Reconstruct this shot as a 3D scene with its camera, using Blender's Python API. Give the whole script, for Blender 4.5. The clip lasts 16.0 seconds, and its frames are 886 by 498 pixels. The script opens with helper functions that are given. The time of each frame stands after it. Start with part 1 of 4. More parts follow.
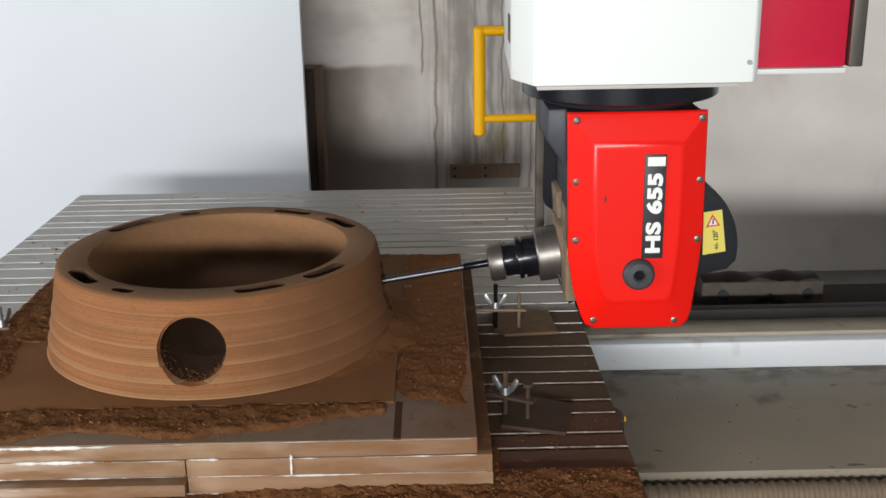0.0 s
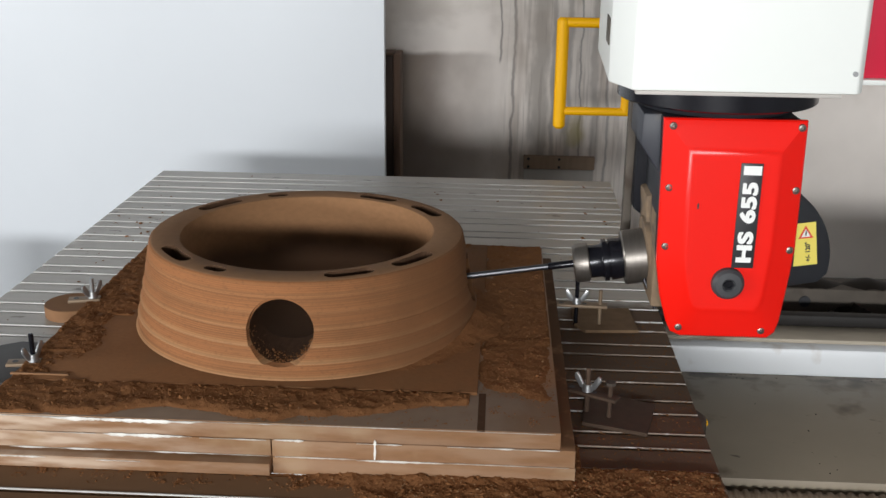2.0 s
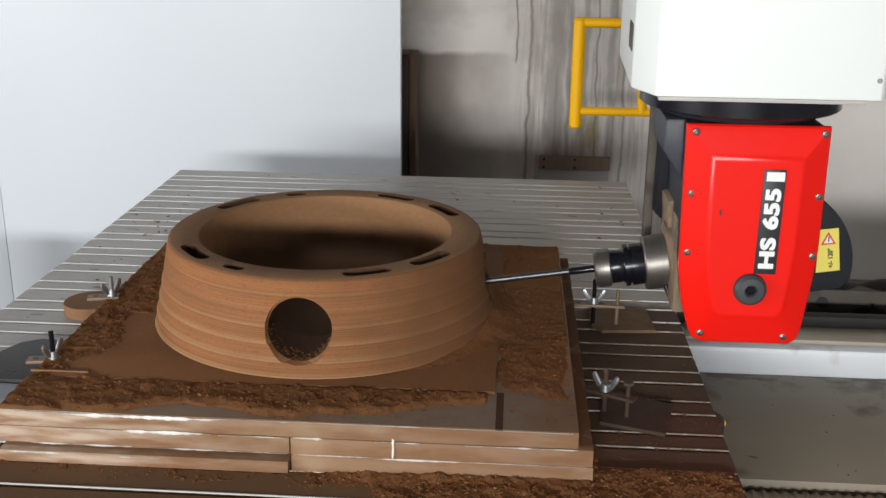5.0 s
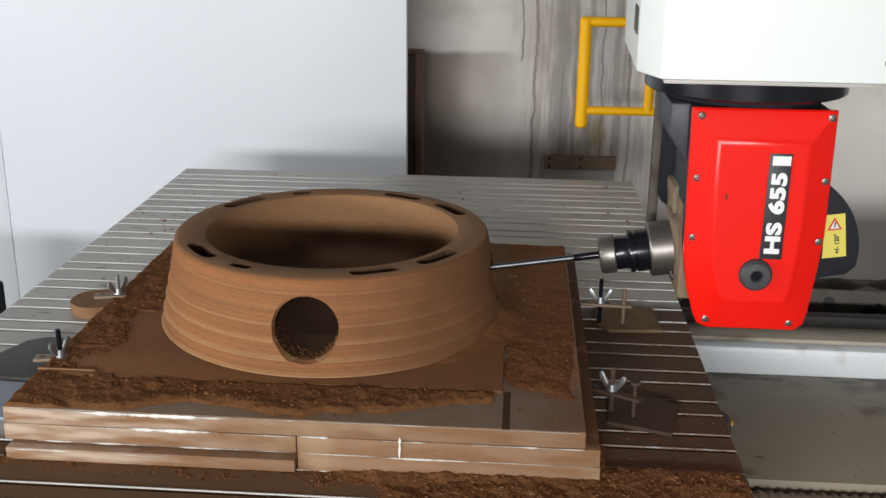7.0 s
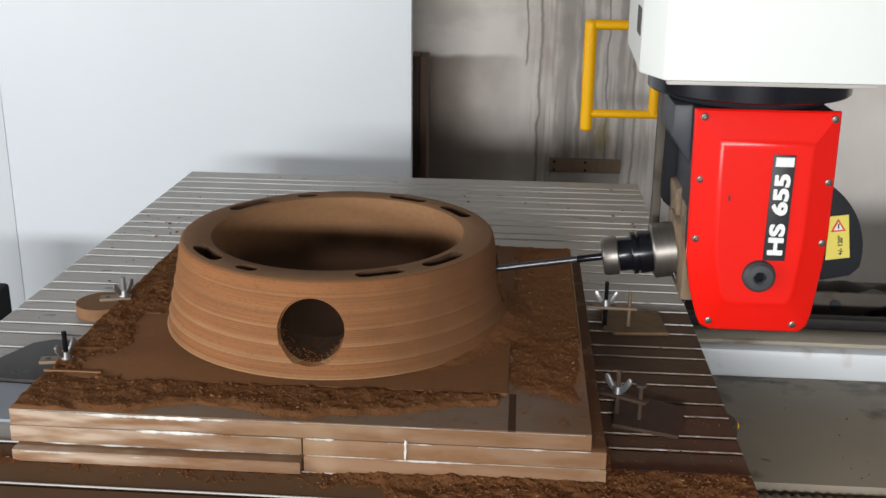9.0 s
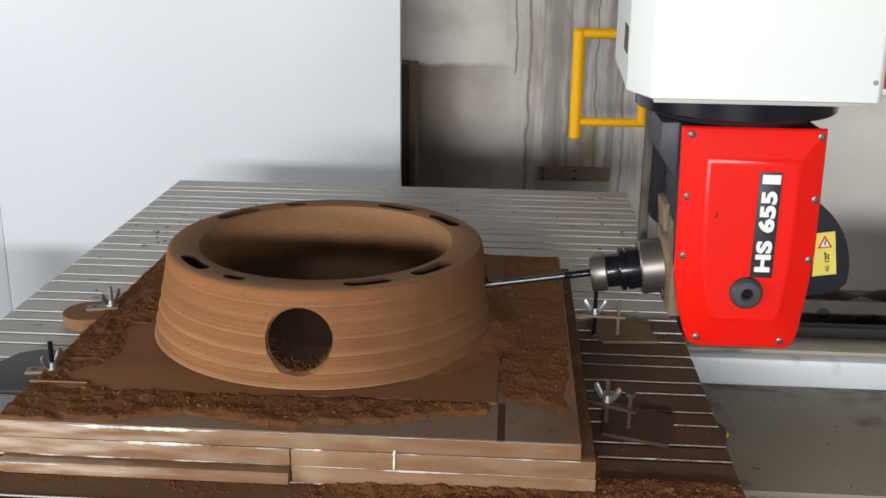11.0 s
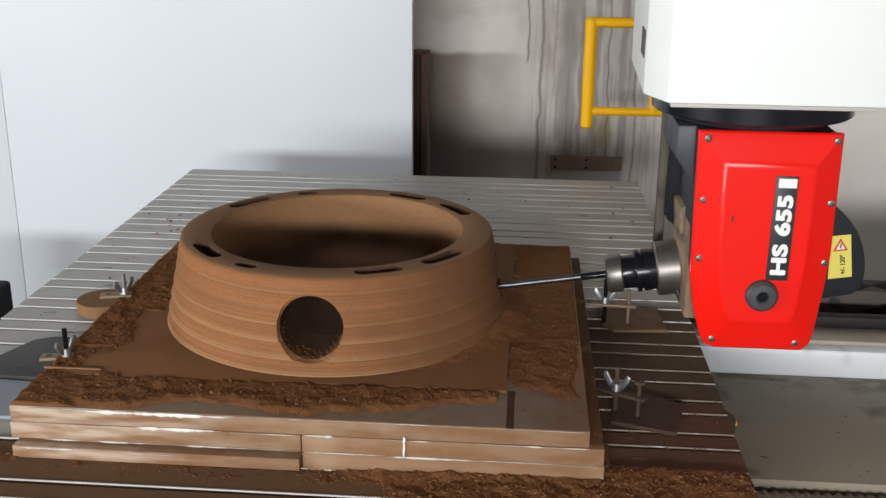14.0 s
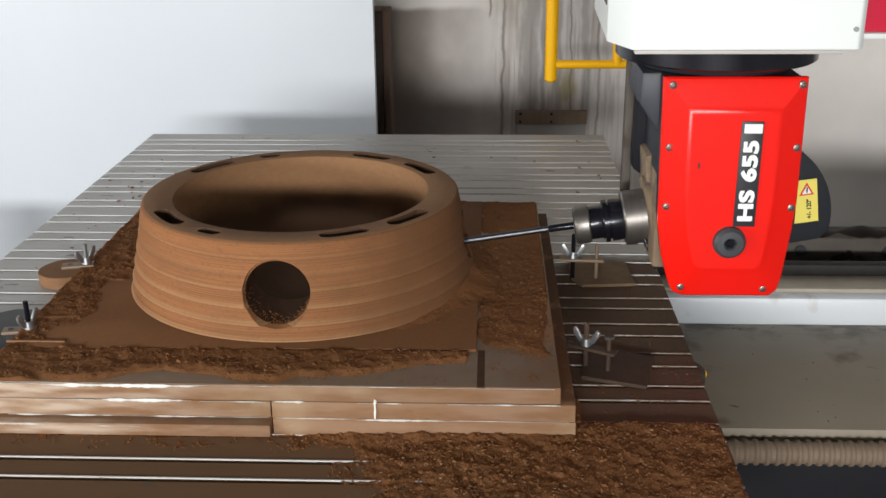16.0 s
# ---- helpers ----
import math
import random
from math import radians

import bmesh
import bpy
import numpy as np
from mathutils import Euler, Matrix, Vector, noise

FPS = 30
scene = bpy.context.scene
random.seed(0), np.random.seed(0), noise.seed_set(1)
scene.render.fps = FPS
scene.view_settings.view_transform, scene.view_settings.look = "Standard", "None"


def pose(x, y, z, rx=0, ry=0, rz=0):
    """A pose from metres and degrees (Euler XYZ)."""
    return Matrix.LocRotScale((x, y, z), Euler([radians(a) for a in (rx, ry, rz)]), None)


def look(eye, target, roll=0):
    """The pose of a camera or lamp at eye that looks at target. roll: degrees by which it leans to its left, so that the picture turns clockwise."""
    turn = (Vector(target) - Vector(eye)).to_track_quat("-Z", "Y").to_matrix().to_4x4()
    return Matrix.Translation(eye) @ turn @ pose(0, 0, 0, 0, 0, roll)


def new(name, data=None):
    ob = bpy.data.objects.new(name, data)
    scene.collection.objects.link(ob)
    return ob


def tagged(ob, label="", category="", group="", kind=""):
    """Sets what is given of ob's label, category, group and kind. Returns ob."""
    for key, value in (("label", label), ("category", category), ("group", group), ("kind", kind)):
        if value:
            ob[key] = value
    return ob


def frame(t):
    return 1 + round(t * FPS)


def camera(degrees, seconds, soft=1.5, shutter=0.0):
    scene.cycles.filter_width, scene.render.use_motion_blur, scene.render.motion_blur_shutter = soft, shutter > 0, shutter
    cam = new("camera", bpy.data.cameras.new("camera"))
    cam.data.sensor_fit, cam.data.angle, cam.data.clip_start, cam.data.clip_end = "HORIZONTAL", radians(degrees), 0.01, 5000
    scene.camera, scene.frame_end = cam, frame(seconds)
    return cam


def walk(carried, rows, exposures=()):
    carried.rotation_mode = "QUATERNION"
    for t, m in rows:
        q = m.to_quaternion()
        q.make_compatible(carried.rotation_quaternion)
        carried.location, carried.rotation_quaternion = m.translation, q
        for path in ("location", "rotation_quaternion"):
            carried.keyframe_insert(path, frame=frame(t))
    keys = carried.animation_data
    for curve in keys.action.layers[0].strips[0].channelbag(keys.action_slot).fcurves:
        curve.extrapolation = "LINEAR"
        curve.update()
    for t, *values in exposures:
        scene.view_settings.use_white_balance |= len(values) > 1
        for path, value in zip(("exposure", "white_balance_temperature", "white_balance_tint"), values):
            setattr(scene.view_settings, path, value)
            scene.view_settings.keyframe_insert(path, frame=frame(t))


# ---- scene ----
import collections

cam = camera(45.3, 16.0, soft=1.5)
PATH = [
    (0, (0.35, -1.645, 0.721), (0.362, 0.264, 0.126), -1.0),
    (0.5, (0.326, -1.642, 0.741), (0.331, 0.258, 0.116), -1.4),
    (1, (0.302, -1.641, 0.733), (0.265, 0.261, 0.117), 0.8),
    (1.5, (0.304, -1.644, 0.729), (0.214, 0.257, 0.115), -0.1),
    (2, (0.306, -1.644, 0.729), (0.207, 0.255, 0.11), 0.7),
    (2.5, (0.306, -1.648, 0.73), (0.201, 0.253, 0.117), 0.5),
    (3, (0.306, -1.643, 0.726), (0.22, 0.256, 0.105), 0.8),
    (3.5, (0.302, -1.641, 0.727), (0.216, 0.26, 0.111), 0.6),
    (4, (0.305, -1.645, 0.729), (0.203, 0.256, 0.115), 0.6),
    (4.5, (0.302, -1.647, 0.728), (0.184, 0.252, 0.111), 0.6),
    (7, (0.296, -1.646, 0.727), (0.163, 0.251, 0.107), 0.7),
    (7.5, (0.294, -1.645, 0.724), (0.153, 0.254, 0.114), 0.6),
    (8, (0.296, -1.651, 0.729), (0.155, 0.247, 0.116), 0.7),
    (8.5, (0.294, -1.649, 0.725), (0.151, 0.249, 0.11), 0.6),
    (11, (0.295, -1.642, 0.724), (0.173, 0.262, 0.126), 0.7),
    (11.5, (0.299, -1.646, 0.728), (0.182, 0.256, 0.121), 0.5),
    (12, (0.299, -1.647, 0.729), (0.17, 0.249, 0.105), 0.3),
    (12.5, (0.3, -1.644, 0.725), (0.171, 0.251, 0.097), 0.5),
    (13, (0.3, -1.647, 0.725), (0.163, 0.247, 0.1), 0.5),
    (13.5, (0.298, -1.646, 0.724), (0.161, 0.25, 0.103), 0.7),
    (14, (0.299, -1.65, 0.726), (0.154, 0.247, 0.108), 0.6),
    (14.5, (0.301, -1.652, 0.727), (0.163, 0.244, 0.104), 0.4),
    (15, (0.297, -1.644, 0.724), (0.181, 0.253, 0.101), -0.1),
    (15.5, (0.3, -1.631, 0.724), (0.228, 0.253, 0.058), -0.2),
    (16, (0.302, -1.635, 0.725), (0.217, 0.239, 0.031), -0.5),
]
walk(cam, [(t, look(eye, target, roll)) for t, eye, target, roll in PATH], [(0.0, 0.0), (15.2, 0.0), (16.0, 0.1)])

# ---- light: two long windows of the hall: one behind the camera, one in the west wall ----
world = bpy.data.worlds.new("sky")
scene.world = world
world.use_nodes = True
sky = world.node_tree.nodes.new("ShaderNodeTexSky")
sky.sky_type, sky.sun_disc = "NISHITA", False
sky.sun_elevation, sky.sun_rotation = radians(35), radians(200)
world.node_tree.links.new(sky.outputs[0], world.node_tree.nodes["Background"].inputs[0])
world.node_tree.nodes["Background"].inputs[1].default_value = 0.1
scene.view_settings.exposure = 0.0

WIN_X0, WIN_X1, SILL, WIN_TOP, HALL_Y = -2.4, 1.25, 1.08, 1.65, -8.0
WEST_X, WEST_Y0, WEST_Y1, WEST_SILL, WEST_TOP = -5.6, -5.0, -1.4, 0.40, 1.00
FLOOR = -0.80


def area_lamp(name, m, sx, sy, power, colour):
    data = bpy.data.lights.new(name, "AREA")
    data.shape, data.size, data.size_y, data.energy, data.color = "RECTANGLE", sx, sy, power, colour
    lamp = new(name, data)
    lamp.matrix_world = m
    return lamp


area_lamp("window_daylight", look(((WIN_X0 + WIN_X1) / 2, HALL_Y - 0.05, (WIN_TOP + SILL) / 2), ((WIN_X0 + WIN_X1) / 2, 0, (WIN_TOP + SILL) / 2)),
          WIN_X1 - WIN_X0 - 0.1, WIN_TOP - SILL - 0.06, 560, (0.97, 0.99, 1.0))
area_lamp("west_daylight", look((WEST_X - 0.05, (WEST_Y0 + WEST_Y1) / 2, (WEST_TOP + WEST_SILL) / 2), (0, (WEST_Y0 + WEST_Y1) / 2, (WEST_TOP + WEST_SILL) / 2)),
          WEST_Y1 - WEST_Y0 - 0.1, WEST_TOP - WEST_SILL - 0.06, 275, (0.97, 0.99, 1.0))


# ---- materials ----
def mat(name, base, rough=0.6, metal=0.0, vary=0.12, grain=(30, 30, 30), bump=0.1, bump_scale=None, dirt=None, dirt_scale=3.0, dirt_at=0.6, coat=0.0, spread=0.0):
    """A node material in object space: base colour varied by two noises, fine bump, and dirt in patches."""
    m = bpy.data.materials.new(name)
    m.use_nodes = True
    nt = m.node_tree
    b = nt.nodes["Principled BSDF"]
    b.inputs["Roughness"].default_value, b.inputs["Metallic"].default_value = rough, metal
    b.inputs["Coat Weight"].default_value = coat
    co = nt.nodes.new("ShaderNodeTexCoord")
    geo = nt.nodes.new("ShaderNodeNewGeometry")
    scale = nt.nodes.new("ShaderNodeVectorMath")
    scale.operation = "MULTIPLY"
    scale.inputs[1].default_value = grain
    nt.links.new(geo.outputs["Position"] if spread < 0 else co.outputs["Object"], scale.inputs[0])
    fine = nt.nodes.new("ShaderNodeTexNoise")
    fine.inputs["Scale"].default_value, fine.inputs["Detail"].default_value = 1.0, 6
    nt.links.new(scale.outputs[0], fine.inputs["Vector"])
    wide = nt.nodes.new("ShaderNodeTexNoise")
    wide.inputs["Scale"].default_value, wide.inputs["Detail"].default_value = dirt_scale, 5
    nt.links.new(co.outputs["Object"], wide.inputs["Vector"])
    ramp = nt.nodes.new("ShaderNodeMix")
    ramp.data_type = "RGBA"
    ramp.inputs[6].default_value = (*[c * (1 - vary) for c in base], 1)
    ramp.inputs[7].default_value = (*[min(1, c * (1 + vary)) for c in base], 1)
    nt.links.new(fine.outputs[0], ramp.inputs[0])
    out = ramp.outputs[2]
    if dirt:
        mask = nt.nodes.new("ShaderNodeMapRange")
        mask.inputs[1].default_value, mask.inputs[2].default_value = dirt_at, dirt_at + 0.12
        nt.links.new(wide.outputs[0], mask.inputs[0])
        mix = nt.nodes.new("ShaderNodeMix")
        mix.data_type = "RGBA"
        nt.links.new(mask.outputs[0], mix.inputs[0])
        nt.links.new(out, mix.inputs[6])
        mix.inputs[7].default_value = (*dirt, 1)
        out = mix.outputs[2]
    if spread > 0:
        info = nt.nodes.new("ShaderNodeObjectInfo")
        hsv = nt.nodes.new("ShaderNodeHueSaturation")
        rng = nt.nodes.new("ShaderNodeMapRange")
        rng.inputs[3].default_value, rng.inputs[4].default_value = 1 - spread, 1 + spread
        nt.links.new(info.outputs["Random"], rng.inputs[0])
        nt.links.new(rng.outputs[0], hsv.inputs["Value"])
        nt.links.new(out, hsv.inputs["Color"])
        out = hsv.outputs[0]
    nt.links.new(out, b.inputs["Base Color"])
    if bump:
        bp = nt.nodes.new("ShaderNodeBump")
        bp.inputs["Strength"].default_value, bp.inputs["Distance"].default_value = bump, 0.002
        nt.links.new(fine.outputs[0], bp.inputs["Height"])
        nt.links.new(bp.outputs[0], b.inputs["Normal"])
    return m


def add(m, kind, **inputs):
    n = m.node_tree.nodes.new(kind)
    for key, value in inputs.items():
        n.inputs[int(key[1:])].default_value = value
    return n


def math_node(m, op, a, b=None, clamp=False):
    n = m.node_tree.nodes.new("ShaderNodeMath")
    n.operation, n.use_clamp = op, clamp
    for i, v in enumerate((a, b)):
        if v is None:
            continue
        if isinstance(v, (int, float)):
            n.inputs[i].default_value = v
        else:
            m.node_tree.links.new(v, n.inputs[i])
    return n.outputs[0]


def smooth(m, x, lo, hi):
    n = m.node_tree.nodes.new("ShaderNodeMapRange")
    n.interpolation_type = "SMOOTHSTEP"
    n.inputs[1].default_value, n.inputs[2].default_value = lo, hi
    m.node_tree.links.new(x, n.inputs[0])
    return n.outputs[0]


def over(m, factor, colour):
    """Lays a colour over what the base colour is now."""
    nt = m.node_tree
    socket = nt.nodes["Principled BSDF"].inputs["Base Color"]
    mix = nt.nodes.new("ShaderNodeMix")
    mix.data_type = "RGBA"
    nt.links.new(socket.links[0].from_socket, mix.inputs[6])
    mix.inputs[7].default_value = (*colour, 1)
    nt.links.new(factor, mix.inputs[0])
    nt.links.new(mix.outputs[2], socket)


def noise_at(m, scale, detail=4, offset=0.0):
    """Noise over the world's position; scale is a vector."""
    nt = m.node_tree
    geo = nt.nodes.new("ShaderNodeNewGeometry")
    mp = nt.nodes.new("ShaderNodeMapping")
    mp.inputs["Scale"].default_value = scale
    mp.inputs["Location"].default_value = (offset, offset, offset)
    nt.links.new(geo.outputs["Position"], mp.inputs["Vector"])
    n = nt.nodes.new("ShaderNodeTexNoise")
    n.inputs["Scale"].default_value, n.inputs["Detail"].default_value = 1.0, detail
    nt.links.new(mp.outputs[0], n.inputs["Vector"])
    return n.outputs[0]


def position(m):
    nt = m.node_tree
    geo = nt.nodes.new("ShaderNodeNewGeometry")
    sep = nt.nodes.new("ShaderNodeSeparateXYZ")
    nt.links.new(geo.outputs["Position"], sep.inputs[0])
    return sep.outputs


M_CONCRETE = mat("hall floor concrete", (0.24, 0.23, 0.215), 0.8, grain=(6, 6, 6), vary=0.25, dirt=(0.16, 0.14, 0.12), dirt_scale=1.2)
M_WALL = mat("stained plaster", (0.87, 0.80, 0.745), 0.85, grain=(5, 5, 5), vary=0.10, bump=0.15)
M_CEIL = mat("dark roof sheet", (0.05, 0.05, 0.05), 0.8, grain=(4, 4, 4), vary=0.1)
M_HALL = mat("hall plaster", (0.30, 0.30, 0.30), 0.9, grain=(4, 4, 4), vary=0.08)
M_PANEL = mat("white enamel sheet", (0.73, 0.76, 0.80), 0.45, grain=(2, 2, 2), vary=0.03, bump=0.02)
M_BED = mat("milled aluminium bed", (0.43, 0.405, 0.37), 0.42, metal=0.12, grain=(4, 90, 90), vary=0.14, bump=0.08, spread=0.06)
M_LIP = mat("worn aluminium lip", (0.47, 0.46, 0.44), 0.5, metal=0.25, grain=(9, 200, 200), vary=0.4, bump=0.05)
M_SLOT = mat("dark slot and gap brown", (0.05, 0.038, 0.028), 0.9, grain=(80, 80, 80), vary=0.3)
M_MDF = mat("sawn fibreboard edge", (0.240, 0.127, 0.065), 0.85, grain=(60, 60, 220), vary=0.14, bump=0.2, dirt=(0.31, 0.195, 0.112), dirt_scale=9, dirt_at=0.55, spread=0.05)
M_TOP = mat("fibreboard face", (0.172, 0.115, 0.079), 0.5, grain=(50, 50, 50), vary=0.15, bump=0.06)
M_FLAT = mat("milled fibreboard", (0.185, 0.083, 0.035), 0.85, grain=(140, 140, 140), vary=0.18, bump=0.15, dirt=(0.165, 0.080, 0.036), dirt_scale=8, dirt_at=0.5)
M_BOWL = mat("turned fibreboard", (0.292, 0.122, 0.050), 0.85, grain=(60, 60, 300), vary=0.12, bump=0.25)
M_RIM = mat("milled fibreboard rim", (0.245, 0.132, 0.067), 0.8, grain=(120, 120, 120), vary=0.12, bump=0.1)
# shade of port and slot walls put into the colour; groove dust too
M_INSIDE = mat("dust and recess shade", (0.080, 0.043, 0.025), 0.9, grain=(90, 90, 90), vary=0.25, bump=0.2)
M_HOLLOW = mat("turned fibreboard hollow", (0.245, 0.128, 0.063), 0.85, grain=(90, 90, 160), vary=0.16, bump=0.2)
M_CHIP = mat("brown chips", (0.205, 0.090, 0.037), 0.95, grain=(420, 420, 420), vary=0.30, bump=0.35)
M_CRUMB = mat("brown crumbs", (0.195, 0.086, 0.035), 0.95, grain=(260, 260, 260), vary=0.22, bump=0.0)
M_CHIP2 = mat("pale chips", (0.25, 0.140, 0.072), 0.95, grain=(200, 200, 200), vary=0.3)
M_GLUE = mat("dried white glue", (0.78, 0.75, 0.70), 0.4, grain=(150, 150, 150), vary=0.08)
M_RED = mat("red enamel", (0.80, 0.009, 0.004), 0.29, grain=(3, 3, 3), vary=0.04, bump=0.015)
M_REDP = mat("crimson enamel panel", (0.62, 0.010, 0.045), 0.4, grain=(3, 3, 3), vary=0.05, bump=0.02)
M_WHITE = mat("white enamel housing", (0.83, 0.85, 0.82), 0.35, grain=(4, 4, 4), vary=0.02, bump=0.01)
M_DARK = mat("dark grey casting", (0.018, 0.019, 0.023), 0.5, grain=(60, 60, 60), vary=0.2, bump=0.1, dirt=(0.10, 0.075, 0.05), dirt_scale=14, dirt_at=0.66)
M_BLACKCAST = mat("near-black casting", (0.006, 0.006, 0.009), 0.6, grain=(60, 60, 60), vary=0.2, bump=0.1)
M_SLATE = mat("slate grey paint", (0.028, 0.030, 0.040), 0.5, grain=(60, 60, 60), vary=0.15, bump=0.08, dirt=(0.06, 0.05, 0.045), dirt_scale=16, dirt_at=0.62)
M_BLACK = mat("black anodised ring", (0.010, 0.010, 0.014), 0.22, metal=0.3, grain=(40, 40, 40), vary=0.2, bump=0.03)
M_PLUG = mat("grey plastic cap", (0.045, 0.046, 0.050), 0.55, grain=(50, 50, 50), vary=0.1, bump=0.05)
M_STEEL = mat("dusty ground steel", (0.215, 0.195, 0.175), 0.40, metal=0.85, grain=(250, 30, 30), vary=0.2, bump=0.05)
M_TOOL = mat("tool steel", (0.13, 0.13, 0.14), 0.42, metal=1.0, grain=(200, 60, 60), vary=0.12, bump=0.05)
M_ZINC = mat("zinc-plated steel", (0.37, 0.375, 0.38), 0.38, metal=0.85, grain=(90, 90, 90), vary=0.12, bump=0.1)
M_BRASS = mat("dull zinc clamp steel", (0.22, 0.155, 0.10), 0.55, metal=0.3, grain=(90, 90, 90), vary=0.15, bump=0.1)
M_TAN = mat("dusty spindle housing", (0.21, 0.145, 0.09), 0.85, grain=(60, 60, 60), vary=0.3, bump=0.2, dirt=(0.09, 0.07, 0.055), dirt_scale=18, dirt_at=0.52)
M_YELLOW = mat("yellow enamel tube", (0.93, 0.47, 0.002), 0.45, grain=(15, 15, 15), vary=0.02, bump=0.03)
M_LABEL = mat("yellow label", (0.80, 0.66, 0.12), 0.5, grain=(30, 30, 30), vary=0.04, bump=0)
M_INK = mat("black print", (0.022, 0.022, 0.025), 0.5, grain=(30, 30, 30), vary=0.05, bump=0)
M_PRINT = mat("white print", (0.82, 0.82, 0.80), 0.5, grain=(30, 30, 30), vary=0.03, bump=0)
M_WARN = mat("red print", (0.70, 0.05, 0.03), 0.5, grain=(30, 30, 30), vary=0.03, bump=0)
M_BASE = mat("cream enamel base", (0.295, 0.243, 0.176), 0.5, grain=(8, 8, 8), vary=0.12, bump=0.03, dirt=(0.13, 0.09, 0.055), dirt_scale=9, dirt_at=0.60)
M_BEAM = mat("white painted beam", (0.74, 0.76, 0.78), 0.4, grain=(6, 6, 6), vary=0.04, bump=0.02, dirt=(0.30, 0.20, 0.12), dirt_scale=5, dirt_at=0.57)
M_TRAY = mat("oily dust", (0.022, 0.016, 0.012), 0.75, grain=(70, 70, 70), vary=0.4, bump=0.3)
M_BRACKET = mat("grey dusty steel", (0.095, 0.080, 0.066), 0.7, metal=0.0, grain=(30, 30, 30), vary=0.25, bump=0.1, dirt=(0.06, 0.045, 0.035), dirt_scale=12, dirt_at=0.5)
M_RAIL = mat("oil-blackened steel", (0.020, 0.018, 0.017), 0.55, metal=0.0, grain=(12, 60, 60), vary=0.3, bump=0.05, dirt=(0.015, 0.012, 0.010), dirt_scale=8, dirt_at=0.5)
M_SLUDGE = mat("black oily sludge", (0.012, 0.009, 0.007), 0.55, grain=(90, 90, 90), vary=0.4, bump=0.3)
M_LEDGE = mat("dirty cream ledge paint", (0.40, 0.345, 0.27), 0.55, grain=(10, 30, 30), vary=0.2, bump=0.04, dirt=(0.12, 0.075, 0.04), dirt_scale=7, dirt_at=0.55)
M_HOSE = mat("ribbed grey hose", (0.21, 0.150, 0.100), 0.7, grain=(60, 60, 60), vary=0.3, bump=0.1)
M_WOOD = mat("dark stained wood", (0.055, 0.032, 0.022), 0.7, grain=(60, 60, 4), vary=0.35, bump=0.15)
M_WOOD2 = mat("worn wood", (0.115, 0.068, 0.045), 0.8, grain=(50, 50, 4), vary=0.3, bump=0.15)
M_BATTEN = mat("weathered batten", (0.32, 0.225, 0.16), 0.8, grain=(50, 50, 4), vary=0.25, bump=0.15)
M_CARD = mat("grey-white board", (0.48, 0.45, 0.42), 0.8, grain=(10, 10, 10), vary=0.12)
M_PLY = mat("dusty plate", (0.19, 0.12, 0.07), 0.85, grain=(60, 60, 60), vary=0.25, bump=0.1)
M_PLATE = mat("dark phenolic plate", (0.032, 0.027, 0.025), 0.6, grain=(60, 60, 60), vary=0.25, bump=0.08)
M_DUSTY = mat("dust-caked dark plate", (0.065, 0.037, 0.022), 0.85, grain=(60, 60, 60), vary=0.3, bump=0.12)
M_BLUE = mat("blue-grey sheet", (0.27, 0.30, 0.35), 0.5, grain=(20, 20, 20), vary=0.2)


for m_, gloss in ((M_MDF, 0.15), (M_BOWL, 0.12), (M_RIM, 0.15), (M_FLAT, 0.12), (M_CHIP, 0.08), (M_CHIP2, 0.08), (M_CRUMB, 0.05), (M_BLACKCAST, 0.2), (M_INSIDE, 0.1), (M_PLY, 0.15), (M_TOP, 0.30), (M_BED, 0.42), (M_SLOT, 0.1), (M_TRAY, 0.1), (M_SLUDGE, 0.1), (M_RAIL, 0.2), (M_BRACKET, 0.2), (M_HOLLOW, 0.1), (M_RED, 0.35), (M_YELLOW, 0.25), (M_DARK, 0.3)):
    m_.node_tree.nodes["Principled BSDF"].inputs["Specular IOR Level"].default_value = gloss


